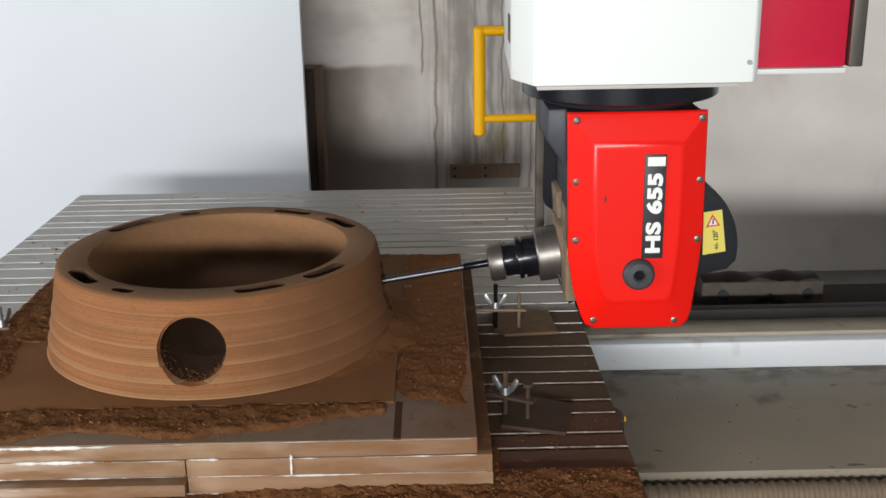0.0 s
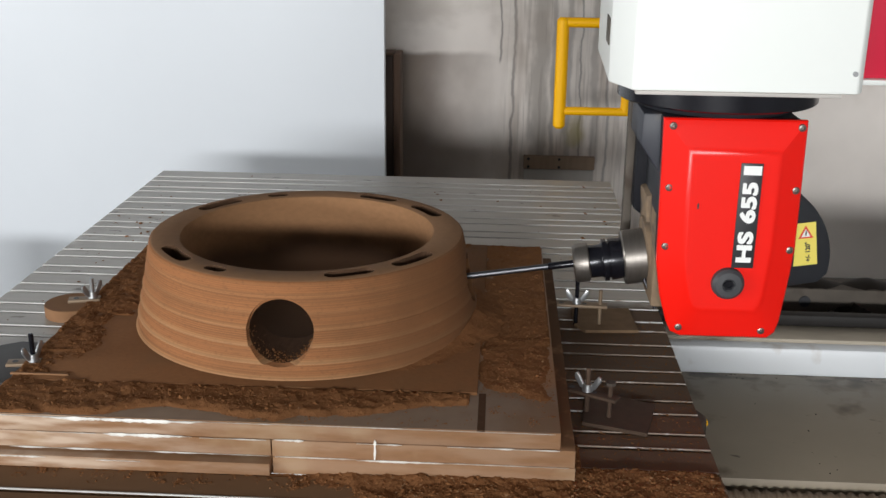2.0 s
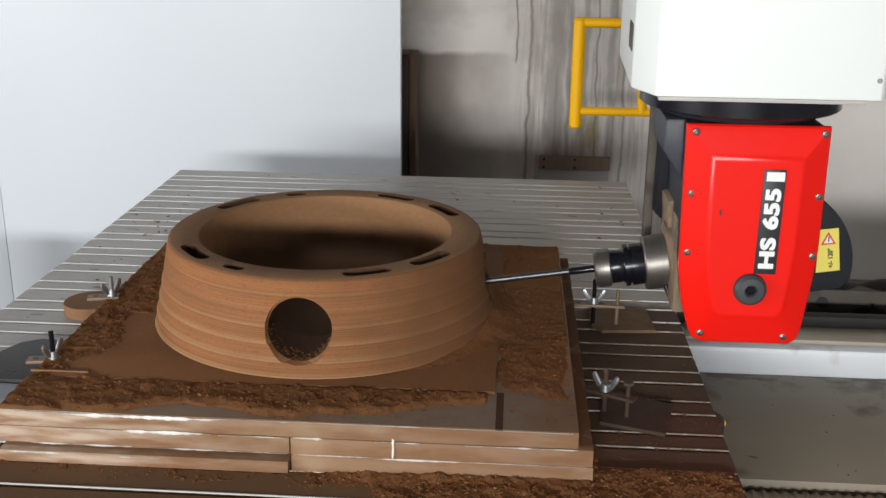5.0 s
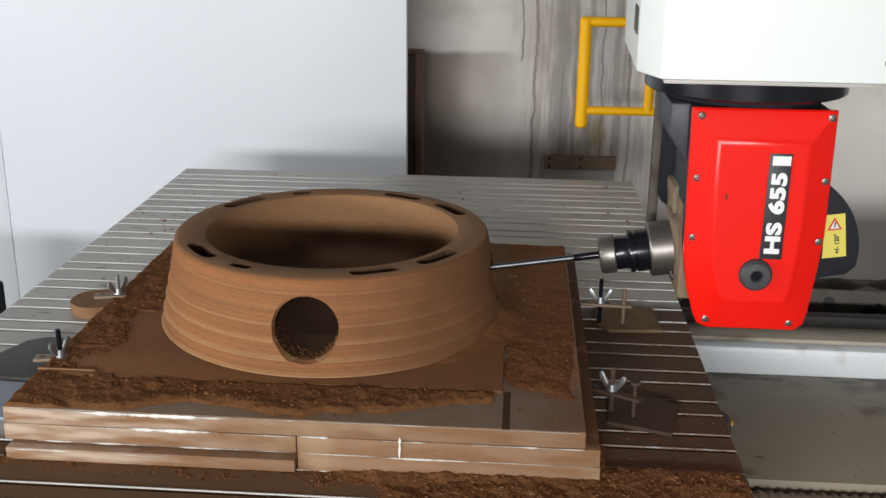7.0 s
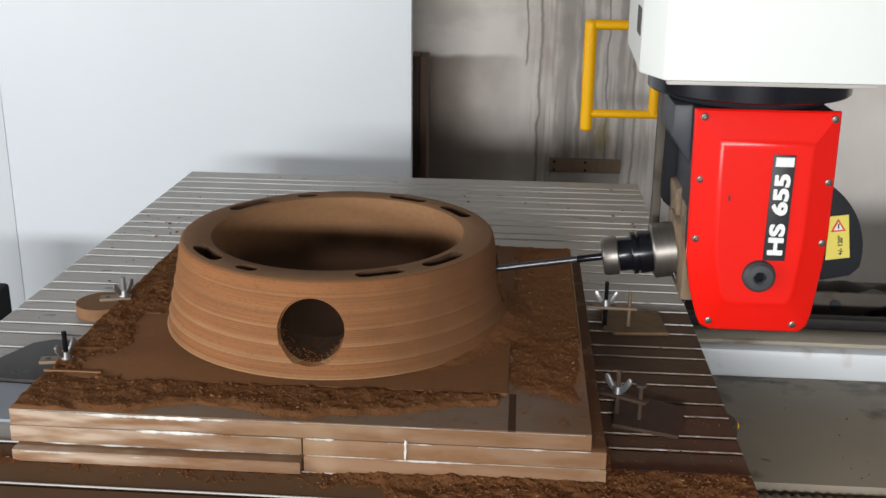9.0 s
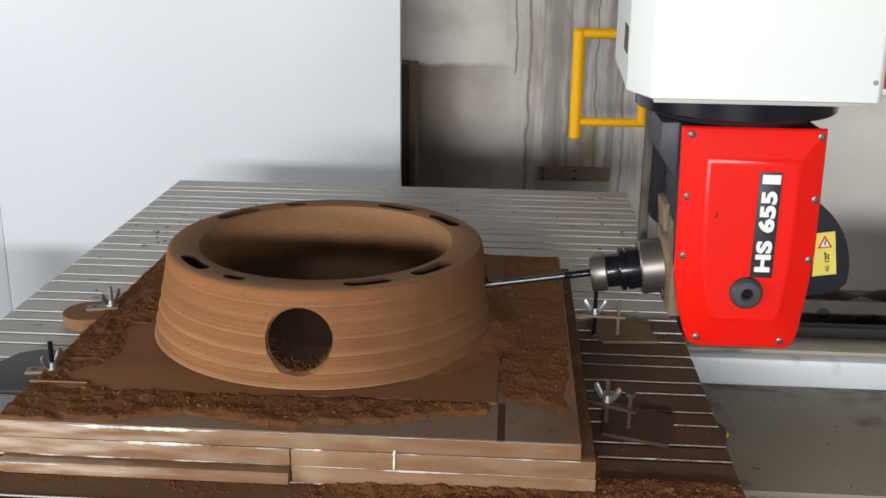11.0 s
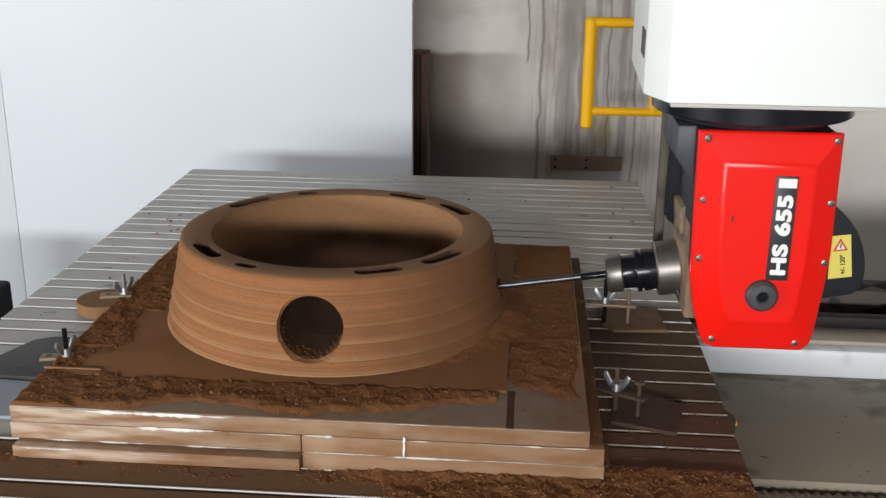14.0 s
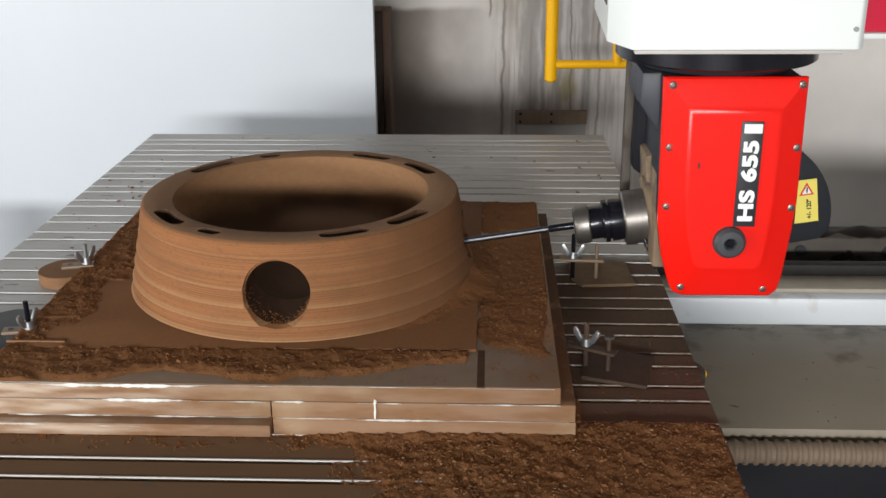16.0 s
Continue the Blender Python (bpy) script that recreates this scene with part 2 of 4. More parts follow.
def finish_materials():
    # chip dust thrown over the bed, densest in front of and beside the block
    p = position(M_BED)
    n = noise_at(M_BED, (7, 7, 7), 6)
    fx = smooth(M_BED, p[0], 0.30, 0.46)
    fy = math_node(M_BED, "SUBTRACT", 1.0, smooth(M_BED, p[1], 0.10, 0.42))
    side = math_node(M_BED, "MULTIPLY", fx, fy)
    front = math_node(M_BED, "SUBTRACT", 1.0, smooth(M_BED, p[1], -0.42, -0.30))
    all_ = math_node(M_BED, "MAXIMUM", side, front)
    amount = smooth(M_BED, math_node(M_BED, "ADD", math_node(M_BED, "MULTIPLY", all_, 0.70), n), 0.70, 0.98)
    M_BED.node_tree.links.new(math_node(M_BED, "ADD", math_node(M_BED, "MULTIPLY", amount, 0.5), 0.42), M_BED.node_tree.nodes["Principled BSDF"].inputs["Roughness"])
    over(M_BED, math_node(M_BED, "MULTIPLY", amount, 0.95), (0.105, 0.054, 0.026))
    thick = math_node(M_BED, "ADD", math_node(M_BED, "MULTIPLY", noise_at(M_BED, (5, 12, 5), 5, 9.0), 0.5), 0.70)
    over(M_BED, math_node(M_BED, "MULTIPLY", front, thick, True), (0.175, 0.092, 0.042))
    # the bright beads are dulled where chips lie
    p = position(M_LIP)
    fx = smooth(M_LIP, p[0], 0.02, 0.30)
    fy = math_node(M_LIP, "SUBTRACT", 1.0, smooth(M_LIP, p[1], 0.0, 0.45))
    dull = math_node(M_LIP, "ADD", math_node(M_LIP, "MULTIPLY", math_node(M_LIP, "MULTIPLY", fx, fy), 0.40), noise_at(M_LIP, (26, 9, 9), 5, 3.0))
    over(M_LIP, math_node(M_LIP, "MULTIPLY", smooth(M_LIP, dull, 0.66, 0.86), 0.85), (0.14, 0.085, 0.045))
    # dried glue wiped along the block's front edges
    p = position(M_MDF)
    wiped = math_node(M_MDF, "MULTIPLY", smooth(M_MDF, noise_at(M_MDF, (9, 9, 60), 5, 2.7), 0.38, 0.66), math_node(M_MDF, "SUBTRACT", 1.0, smooth(M_MDF, p[1], -0.396, -0.390)))
    wiped = math_node(M_MDF, "MULTIPLY", wiped, math_node(M_MDF, "SUBTRACT", 0.78, math_node(M_MDF, "MULTIPLY", smooth(M_MDF, p[0], -0.30, 0.02), 0.64)))
    over(M_MDF, wiped, (0.56, 0.44, 0.34))
    # dust packed on the ledge along the block's side
    ledge = math_node(M_MDF, "MULTIPLY", smooth(M_MDF, p[0], 0.3985, 0.4015), smooth(M_MDF, p[1], -0.397, -0.382))
    over(M_MDF, math_node(M_MDF, "MULTIPLY", ledge, smooth(M_MDF, noise_at(M_MDF, (24, 24, 24), 4, 1.0), 0.25, 0.45)), (0.11, 0.055, 0.027))
    # grime washed against the rail beam, and scattered oil spots
    p = position(M_BASE)
    washed = math_node(M_BASE, "MULTIPLY", smooth(M_BASE, p[1], 0.33, 0.402), smooth(M_BASE, noise_at(M_BASE, (13, 20, 13), 5, 2.0), 0.46, 0.60))
    over(M_BASE, math_node(M_BASE, "MULTIPLY", washed, 0.85), (0.055, 0.035, 0.022))
    spots = smooth(M_BASE, noise_at(M_BASE, (17, 30, 17), 3, 7.0), 0.68, 0.73)
    over(M_BASE, math_node(M_BASE, "MULTIPLY", spots, 0.8), (0.06, 0.04, 0.028))
    over(M_BED, math_node(M_BED, "MULTIPLY", smooth(M_BED, noise_at(M_BED, (15, 30, 15), 3, 5.0), 0.66, 0.70), 0.75), (0.11, 0.085, 0.065))
    # wall: runs of dirty water, and damp grime in broad patches
    p = position(M_WALL)
    band = math_node(M_WALL, "MULTIPLY", smooth(M_WALL, p[0], 0.22, 0.42), math_node(M_WALL, "SUBTRACT", 1.0, smooth(M_WALL, p[0], 0.80, 1.05)))
    run = noise_at(M_WALL, (12, 1, 1.7), 5, 3.1)
    wide = math_node(M_WALL, "MULTIPLY", band, smooth(M_WALL, run, 0.46, 0.66))
    over(M_WALL, math_node(M_WALL, "MULTIPLY", wide, 0.45), (0.30, 0.22, 0.16))
    wob = math_node(M_WALL, "MULTIPLY", math_node(M_WALL, "SUBTRACT", noise_at(M_WALL, (1.5, 1, 6), 4, 2.2), 0.5), 0.05)
    ragged = noise_at(M_WALL, (30, 1, 9), 4, 6.0)
    for x0, half, low, strength, colour in ((0.299, 0.004, 0.09, 0.85, (0.10, 0.085, 0.08)), (0.357, 0.006, -0.80, 0.80, (0.12, 0.10, 0.09)), (0.468, 0.040, -0.80, 0.70, (0.17, 0.145, 0.115)), (0.525, 0.010, -0.80, 0.6, (0.14, 0.12, 0.11)),
                                            (0.590, 0.012, -0.80, 0.60, (0.16, 0.135, 0.115)), (0.640, 0.004, -0.80, 0.75, (0.11, 0.095, 0.085)), (0.700, 0.016, -0.80, 0.60, (0.17, 0.14, 0.12)), (0.755, 0.006, -0.8, 0.7, (0.12, 0.10, 0.09))):
        away = math_node(M_WALL, "ABSOLUTE", math_node(M_WALL, "SUBTRACT", math_node(M_WALL, "ADD", p[0], wob), x0))
        away = math_node(M_WALL, "ADD", away, math_node(M_WALL, "MULTIPLY", math_node(M_WALL, "SUBTRACT", ragged, 0.5), half * 1.8))
        mark = math_node(M_WALL, "SUBTRACT", 1.0, smooth(M_WALL, away, half * 0.35, half * 1.6))
        mark = math_node(M_WALL, "MULTIPLY", mark, smooth(M_WALL, p[2], low, low + 0.03))
        over(M_WALL, math_node(M_WALL, "MULTIPLY", mark, strength * 0.72), colour)
    # dark lower zone on the left: grime, with shade on the wall painted in
    low_grime_shade = math_node(M_WALL, "MULTIPLY", math_node(M_WALL, "SUBTRACT", 1.0, smooth(M_WALL, math_node(M_WALL, "ADD", p[2], math_node(M_WALL, "MULTIPLY", noise_at(M_WALL, (9, 1, 9), 4, 5.0), 0.03)), 0.140, 0.166)), math_node(M_WALL, "SUBTRACT", 1.0, smooth(M_WALL, math_node(M_WALL, "ADD", p[0], math_node(M_WALL, "MULTIPLY", noise_at(M_WALL, (4, 1, 3), 4), 0.35)), 0.06, 0.60)))
    over(M_WALL, math_node(M_WALL, "MULTIPLY", low_grime_shade, 0.80), (0.135, 0.088, 0.062))
    fine_runs = math_node(M_WALL, "MULTIPLY", band, smooth(M_WALL, noise_at(M_WALL, (70, 1, 3.2), 5, 4.4), 0.52, 0.66))
    over(M_WALL, math_node(M_WALL, "MULTIPLY", fine_runs, 0.27), (0.20, 0.155, 0.12))
    damp = smooth(M_WALL, noise_at(M_WALL, (3.2, 1, 4.5), 6, 12.0), 0.50, 0.68)
    over(M_WALL, math_node(M_WALL, "MULTIPLY", math_node(M_WALL, "MULTIPLY", damp, math_node(M_WALL, "SUBTRACT", 1.0, smooth(M_WALL, p[0], 0.8, 1.1))), 0.28), (0.36, 0.29, 0.23))
    off_x, off_z = math_node(M_WALL, "SUBTRACT", p[0], 0.622), math_node(M_WALL, "MULTIPLY", math_node(M_WALL, "SUBTRACT", p[2], -0.185), 0.55)
    blot = math_node(M_WALL, "ADD", math_node(M_WALL, "SQRT", math_node(M_WALL, "ADD", math_node(M_WALL, "MULTIPLY", off_x, off_x), math_node(M_WALL, "MULTIPLY", off_z, off_z))), math_node(M_WALL, "MULTIPLY", noise_at(M_WALL, (14, 1, 14), 4, 9.0), 0.06))
    over(M_WALL, math_node(M_WALL, "MULTIPLY", math_node(M_WALL, "SUBTRACT", 1.0, smooth(M_WALL, blot, 0.045, 0.085)), 0.65), (0.40, 0.33, 0.13))
    rust = math_node(M_WALL, "MULTIPLY", smooth(M_WALL, p[0], 1.1, 1.8), smooth(M_WALL, noise_at(M_WALL, (2.2, 1, 1.1), 4, 1.3), 0.55, 0.72))
    over(M_WALL, math_node(M_WALL, "MULTIPLY", rust, 0.55), (0.30, 0.21, 0.13))
    # turned side: fine tool marks, and each layer's lit lip painted as a pale line
    p = position(M_BOWL)
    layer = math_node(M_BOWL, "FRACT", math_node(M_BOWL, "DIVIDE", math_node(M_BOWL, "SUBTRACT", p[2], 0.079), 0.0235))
    pale = math_node(M_BOWL, "MULTIPLY", math_node(M_BOWL, "SUBTRACT", 1.0, smooth(M_BOWL, layer, 0.02, 0.44)), math_node(M_BOWL, "SUBTRACT", 1.0, math_node(M_BOWL, "MULTIPLY", smooth(M_BOWL, p[2], 0.11, 0.18), 0.80)))
    over(M_BOWL, math_node(M_BOWL, "MULTIPLY", pale, 0.46), (0.41, 0.240, 0.120))
    fuzz = smooth(M_BOWL, noise_at(M_BOWL, (170, 170, 260), 3, 1.0), 0.54, 0.70)
    patch = smooth(M_BOWL, noise_at(M_BOWL, (7, 7, 22), 5, 6.0), 0.44, 0.64)
    over(M_BOWL, math_node(M_BOWL, "MULTIPLY", fuzz, 0.42), (0.15, 0.070, 0.032))
    over(M_BOWL, math_node(M_BOWL, "MULTIPLY", patch, 0.30), (0.21, 0.098, 0.044))
    marks = noise_at(M_BOWL, (0.9, 0.9, 560), 2, 2.0)
    over(M_BOWL, math_node(M_BOWL, "MULTIPLY", smooth(M_BOWL, marks, 0.51, 0.60), 0.55), (0.17, 0.083, 0.038))
    # turning marks every three millimetres, stronger in some zones
    pitch = math_node(M_BOWL, "FRACT", math_node(M_BOWL, "DIVIDE", math_node(M_BOWL, "ADD", p[2], math_node(M_BOWL, "MULTIPLY", noise_at(M_BOWL, (4, 4, 40), 2, 8.0), 0.004)), 0.0031))
    mark = math_node(M_BOWL, "SUBTRACT", 1.0, smooth(M_BOWL, math_node(M_BOWL, "ABSOLUTE", math_node(M_BOWL, "SUBTRACT", pitch, 0.5)), 0.08, 0.30))
    zone = smooth(M_BOWL, noise_at(M_BOWL, (5, 5, 26), 3, 11.0), 0.42, 0.62)
    over(M_BOWL, math_node(M_BOWL, "MULTIPLY", math_node(M_BOWL, "MULTIPLY", mark, zone), 0.42), (0.15, 0.068, 0.030))
    # the lips' painted brightness laid again over the marks, uneven by noise
    worn = math_node(M_BOWL, "MULTIPLY", pale, math_node(M_BOWL, "ADD", 0.05, math_node(M_BOWL, "MULTIPLY", noise_at(M_BOWL, (9, 9, 30), 4, 7.0), 0.50)))
    over(M_BOWL, worn, (0.42, 0.245, 0.122))
    # shade below each overhanging lip, put into the colour
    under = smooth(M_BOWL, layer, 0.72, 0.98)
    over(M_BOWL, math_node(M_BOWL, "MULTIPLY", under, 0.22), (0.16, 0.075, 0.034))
    # chip dust thrown against the cutter's side, with that side's shade painted in
    dust_and_shade = math_node(M_BOWL, "ADD", p[0], math_node(M_BOWL, "MULTIPLY", math_node(M_BOWL, "SUBTRACT", noise_at(M_BOWL, (14, 14, 20), 5, 3.0), 0.5), 0.22))
    over(M_BOWL, math_node(M_BOWL, "MULTIPLY", smooth(M_BOWL, dust_and_shade, 0.04, 0.24), 0.80), (0.150, 0.072, 0.033))
    # hollow's shade put into the colour: darker towards its floor, ragged upper limit
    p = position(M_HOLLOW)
    shade_height = math_node(M_HOLLOW, "ADD", p[2], math_node(M_HOLLOW, "MULTIPLY", noise_at(M_HOLLOW, (16, 16, 16), 5, 2.0), 0.05))
    over(M_HOLLOW, math_node(M_HOLLOW, "SUBTRACT", 1.0, smooth(M_HOLLOW, shade_height, 0.150, 0.205)), (0.085, 0.046, 0.027))
    # front board: fine dust settled on its face
    over(M_TOP, math_node(M_TOP, "MULTIPLY", smooth(M_TOP, noise_at(M_TOP, (12, 12, 12), 6), 0.46, 0.62), 0.7), (0.15, 0.085, 0.045))
    p = position(M_TOP)
    strewn = math_node(M_TOP, "ADD", math_node(M_TOP, "MULTIPLY", noise_at(M_TOP, (22, 22, 22), 5, 4.0), 0.16), math_node(M_TOP, "ADD", p[1], math_node(M_TOP, "MULTIPLY", p[0], 0.3)))
    over(M_TOP, math_node(M_TOP, "MULTIPLY", smooth(M_TOP, strewn, -0.10, -0.03), 0.92), (0.25, 0.130, 0.061))


finish_materials()


# ---- mesh helpers ----
def mesh_object(name, bm, material, smooth_angle=None):
    me = bpy.data.meshes.new(name)
    bmesh.ops.recalc_face_normals(bm, faces=bm.faces)
    if smooth_angle:
        for f in bm.faces:
            f.smooth = True
        for e in bm.edges:
            if len(e.link_faces) == 2 and e.calc_face_angle(0) > radians(smooth_angle):
                e.smooth = False
    bm.to_mesh(me)
    bm.free()
    for m in (material if isinstance(material, (list, tuple)) else [material]):
        me.materials.append(m)
    return new(name, me)


def part(name, bm, material, parent, label="", smooth_angle=35):
    ob = mesh_object(name, bm, material, smooth_angle)
    ob.parent = parent
    if label:
        ob["label"] = label
    return ob


def empty(name, x, y, z):
    ob = new(name)
    ob.empty_display_size = 0.05
    ob.matrix_world = pose(x, y, z)
    return ob


def box(x0, x1, y0, y1, z0, z1, bevel=0.0, bm=None, segments=2):
    own = bmesh.new()
    bmesh.ops.create_cube(own, size=1.0)
    for v in own.verts:
        v.co = (x0 + (v.co.x + 0.5) * (x1 - x0), y0 + (v.co.y + 0.5) * (y1 - y0), z0 + (v.co.z + 0.5) * (z1 - z0))
    if bevel:
        bmesh.ops.bevel(own, geom=list(own.edges), offset=bevel, segments=segments, affect="EDGES", profile=0.5)
    return merge(bm, own)


def merge(bm, own):
    if bm is None:
        return own
    me = bpy.data.meshes.new("tmp")
    own.to_mesh(me)
    own.free()
    bm.from_mesh(me)
    bpy.data.meshes.remove(me)
    return bm


def lathe(profile, segments=48, m=None, bm=None, closed=False):
    """Turns (radius, height) pairs about z; radius 0 closes a cap."""
    own = bmesh.new()
    rings = []
    for r, z in profile:
        if r <= 1e-6:
            rings.append([own.verts.new((0, 0, z))])
        else:
            rings.append([own.verts.new((r * math.cos(2 * math.pi * i / segments), r * math.sin(2 * math.pi * i / segments), z)) for i in range(segments)])
    pairs = list(zip(rings, rings[1:])) + ([(rings[-1], rings[0])] if closed else [])
    for a, b in pairs:
        for i in range(segments):
            j = (i + 1) % segments
            if len(a) == 1 and len(b) > 1:
                own.faces.new((a[0], b[i], b[j]))
            elif len(b) == 1 and len(a) > 1:
                own.faces.new((a[i], a[j], b[0]))
            elif len(a) > 1:
                own.faces.new((a[i], a[j], b[j], b[i]))
    if m is not None:
        own.transform(m)
    return merge(bm, own)


def rod(a, b, r, segments=16, bm=None, bevel=0.0):
    a, b = Vector(a), Vector(b)
    d = b - a
    n = d.length
    q = d.to_track_quat("Z", "Y").to_matrix().to_4x4()
    e = min(bevel, r * 0.5)
    prof = [(0, 0), (r - e, 0), (r, e), (r, n - e), (r - e, n), (0, n)] if e else [(0, 0), (r, 0), (r, n), (0, n)]
    return lathe(prof, segments, Matrix.Translation(a) @ q, bm)


def prism(points, y0, y1, bevel=0.0, bm=None):
    """A polygon in x and z, drawn out from y0 to y1."""
    own = bmesh.new()
    front = [own.verts.new((x, y0, z)) for x, z in points]
    back = [own.verts.new((x, y1, z)) for x, z in points]
    own.faces.new(front)
    own.faces.new(back[::-1])
    n = len(points)
    for i in range(n):
        own.faces.new((front[i], back[i], back[(i + 1) % n], front[(i + 1) % n]))
    bmesh.ops.recalc_face_normals(own, faces=own.faces)
    if bevel:
        bmesh.ops.bevel(own, geom=list(own.edges), offset=bevel, segments=2, affect="EDGES", profile=0.5)
    return merge(bm, own)


def slab(points, z0, z1, bevel=0.0):
    """A polygon in x and y, drawn up from z0 to z1."""
    own = bmesh.new()
    low = [own.verts.new((x, y, z0)) for x, y in points]
    top = [own.verts.new((x, y, z1)) for x, y in points]
    own.faces.new(low[::-1])
    own.faces.new(top)
    n = len(points)
    for i in range(n):
        own.faces.new((low[i], low[(i + 1) % n], top[(i + 1) % n], top[i]))
    if bevel:
        bmesh.ops.bevel(own, geom=list(own.edges), offset=bevel, segments=2, affect="EDGES", profile=0.5)
    return own


def text_mesh(body, size, m, heavy=0.032, gap=1.0):
    cu = bpy.data.curves.new("letters", "FONT")
    cu.body, cu.size, cu.align_x, cu.align_y, cu.extrude, cu.offset = body, size, "CENTER", "CENTER", 0.0004, size * heavy
    cu.space_character = gap
    tmp = new("letters", cu)
    dg = bpy.context.evaluated_depsgraph_get()
    me = bpy.data.meshes.new_from_object(tmp.evaluated_get(dg))
    own = bmesh.new()
    own.from_mesh(me)
    own.transform(m)
    bpy.data.objects.remove(tmp)
    bpy.data.curves.remove(cu)
    bpy.data.meshes.remove(me)
    return own


def carve(ob, cutters):
    """Cuts the meshes out of ob's mesh, and takes the cutters away again."""
    for bm in cutters:
        c = mesh_object("cutter", bm, ob.data.materials[0])
        mod = ob.modifiers.new("cut", "BOOLEAN")
        mod.operation, mod.solver, mod.object = "DIFFERENCE", "EXACT", c
        bpy.context.view_layer.update()
        me = bpy.data.meshes.new_from_object(ob.evaluated_get(bpy.context.evaluated_depsgraph_get()))
        ob.modifiers.remove(mod)
        ob.data = me
        bpy.data.objects.remove(c)


def structure(name, bm, material, label, smooth_angle=None):
    return tagged(mesh_object(name, bm, material, smooth_angle), label, kind="structure")


# ---- hall ----
HX0, HX1, HY1, TOP = -5.6, 4.2, 2.8, 3.4
structure("floor", box(HX0 - 0.2, HX1 + 0.2, HALL_Y - 0.2, HY1 + 0.2, FLOOR - 0.2, FLOOR), M_CONCRETE, "grey dusty concrete floor of the workshop")
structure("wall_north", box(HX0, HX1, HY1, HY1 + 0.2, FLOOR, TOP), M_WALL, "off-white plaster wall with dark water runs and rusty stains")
structure("wall_east", box(HX1, HX1 + 0.2, HALL_Y, HY1 + 0.2, FLOOR, TOP), M_HALL, "plain grey plaster wall of the workshop")
west = box(HX0 - 0.2, HX0, HALL_Y, WEST_Y0, FLOOR, TOP)
box(HX0 - 0.2, HX0, WEST_Y1, HY1 + 0.2, FLOOR, TOP, bm=west)
box(HX0 - 0.2, HX0, WEST_Y0, WEST_Y1, WEST_TOP, TOP, bm=west)
box(HX0 - 0.2, HX0, WEST_Y0, WEST_Y1, FLOOR, WEST_SILL, bm=west)
structure("wall_west", west, M_HALL, "grey plaster wall with one long open window")
south = box(HX0 - 0.2, WIN_X0, HALL_Y - 0.2, HALL_Y, FLOOR, TOP)
box(WIN_X1, HX1 + 0.2, HALL_Y - 0.2, HALL_Y, FLOOR, TOP, bm=south)
box(WIN_X0, WIN_X1, HALL_Y - 0.2, HALL_Y, WIN_TOP, TOP, bm=south)
box(WIN_X0, WIN_X1, HALL_Y - 0.2, HALL_Y, FLOOR, SILL, bm=south)
structure("wall_south", south, M_HALL, "grey wall with one long open window band")
structure("ceiling", box(HX0 - 0.2, HX1 + 0.2, HALL_Y - 0.2, HY1 + 0.2, TOP, TOP + 0.15), M_CEIL, "dark steel ceiling of the workshop")

# white sheet-metal screen behind the bed
screen = empty("machine_screen", -0.8, 1.92, FLOOR)
tagged(screen, "tall white enamelled sheet-metal screen behind the machine bed", "screen")
part("panel", box(-1.516 + 0.8, -0.082 + 0.8, -0.02, 0.02, 0.0, 2.6, 0.003), M_PANEL, screen)
part("panel", box(-3.1 + 0.8, -1.5166 + 0.8, -0.0215, 0.0185, 0.0, 2.6, 0.0015), M_PANEL, screen)

# dark wooden crate behind the screen, with a paler stile on its edge
crate = empty("wooden_crate", -0.373, 2.30, FLOOR)
tagged(crate, "dark brown wooden crate standing behind the white screen", "crate")
part("crate_body", box(-0.45, 0.279, 0.0, 0.10, 0.0, 0.990, 0.004), M_WOOD, crate)
part("stile", box(0.281, 0.306, -0.012, 0.112, 0.0, 0.998, 0.004), M_WOOD2, crate, "worn paler edge board")
part("top_rail", box(-0.45, 0.280, -0.006, 0.106, 0.992, 1.000, 0.002), M_WOOD2, crate)

# small white cabinet with a wooden strip, against the wall
cab = empty("wall_board", 0.564, 2.786, FLOOR)
tagged(cab, "grey-white board with a brown wooden top strip against the wall", "board")
part("board_sheet", box(-0.1475, 0.1455, -0.012, 0.013, 0.0, 0.458, 0.002), M_CARD, cab)
strip = part("top_strip", box(-0.1505, 0.1495, -0.018, 0.0135, 0.460, 0.5145, 0.002), M_BATTEN, cab, "brown wooden strip with screw heads")
for sx in (-0.13, 0.0):
    for sz in (0.470, 0.504):
        part("screw_head", rod((sx, -0.0205, sz), (sx, -0.0175, sz), 0.006, 8), M_INK, strip)

# yellow tube guard rail behind the head
rail = empty("guard_rail", 0.495, 1.70, FLOOR)
tagged(rail, "yellow enamelled steel tube guard rail with rounded ends", "guard rail")
R0 = 0.0195
Z0 = -FLOOR
part("end_tube", rod((0, 0, Z0 + 0.054), (0, 0, Z0 + 0.400), R0, 20, bevel=0.008), M_YELLOW, rail)
part("upper_tube", rod((0.006, 0, Z0 + 0.385), (0.50, 0, Z0 + 0.385), 0.0155, 16), M_YELLOW, rail)
part("lower_tube", rod((0.006, 0, Z0 + 0.110), (0.50, 0, Z0 + 0.110), 0.0135, 16), M_YELLOW, rail)
part("middle_tube", rod((0.206, 0, Z0 + 0.110), (0.206, 0, Z0 + 0.385), 0.0155, 16), M_YELLOW, rail)
part("post", rod((0.50, 0, 0), (0.50, 0, Z0 + 0.40), R0, 20, bevel=0.008), M_YELLOW, rail)

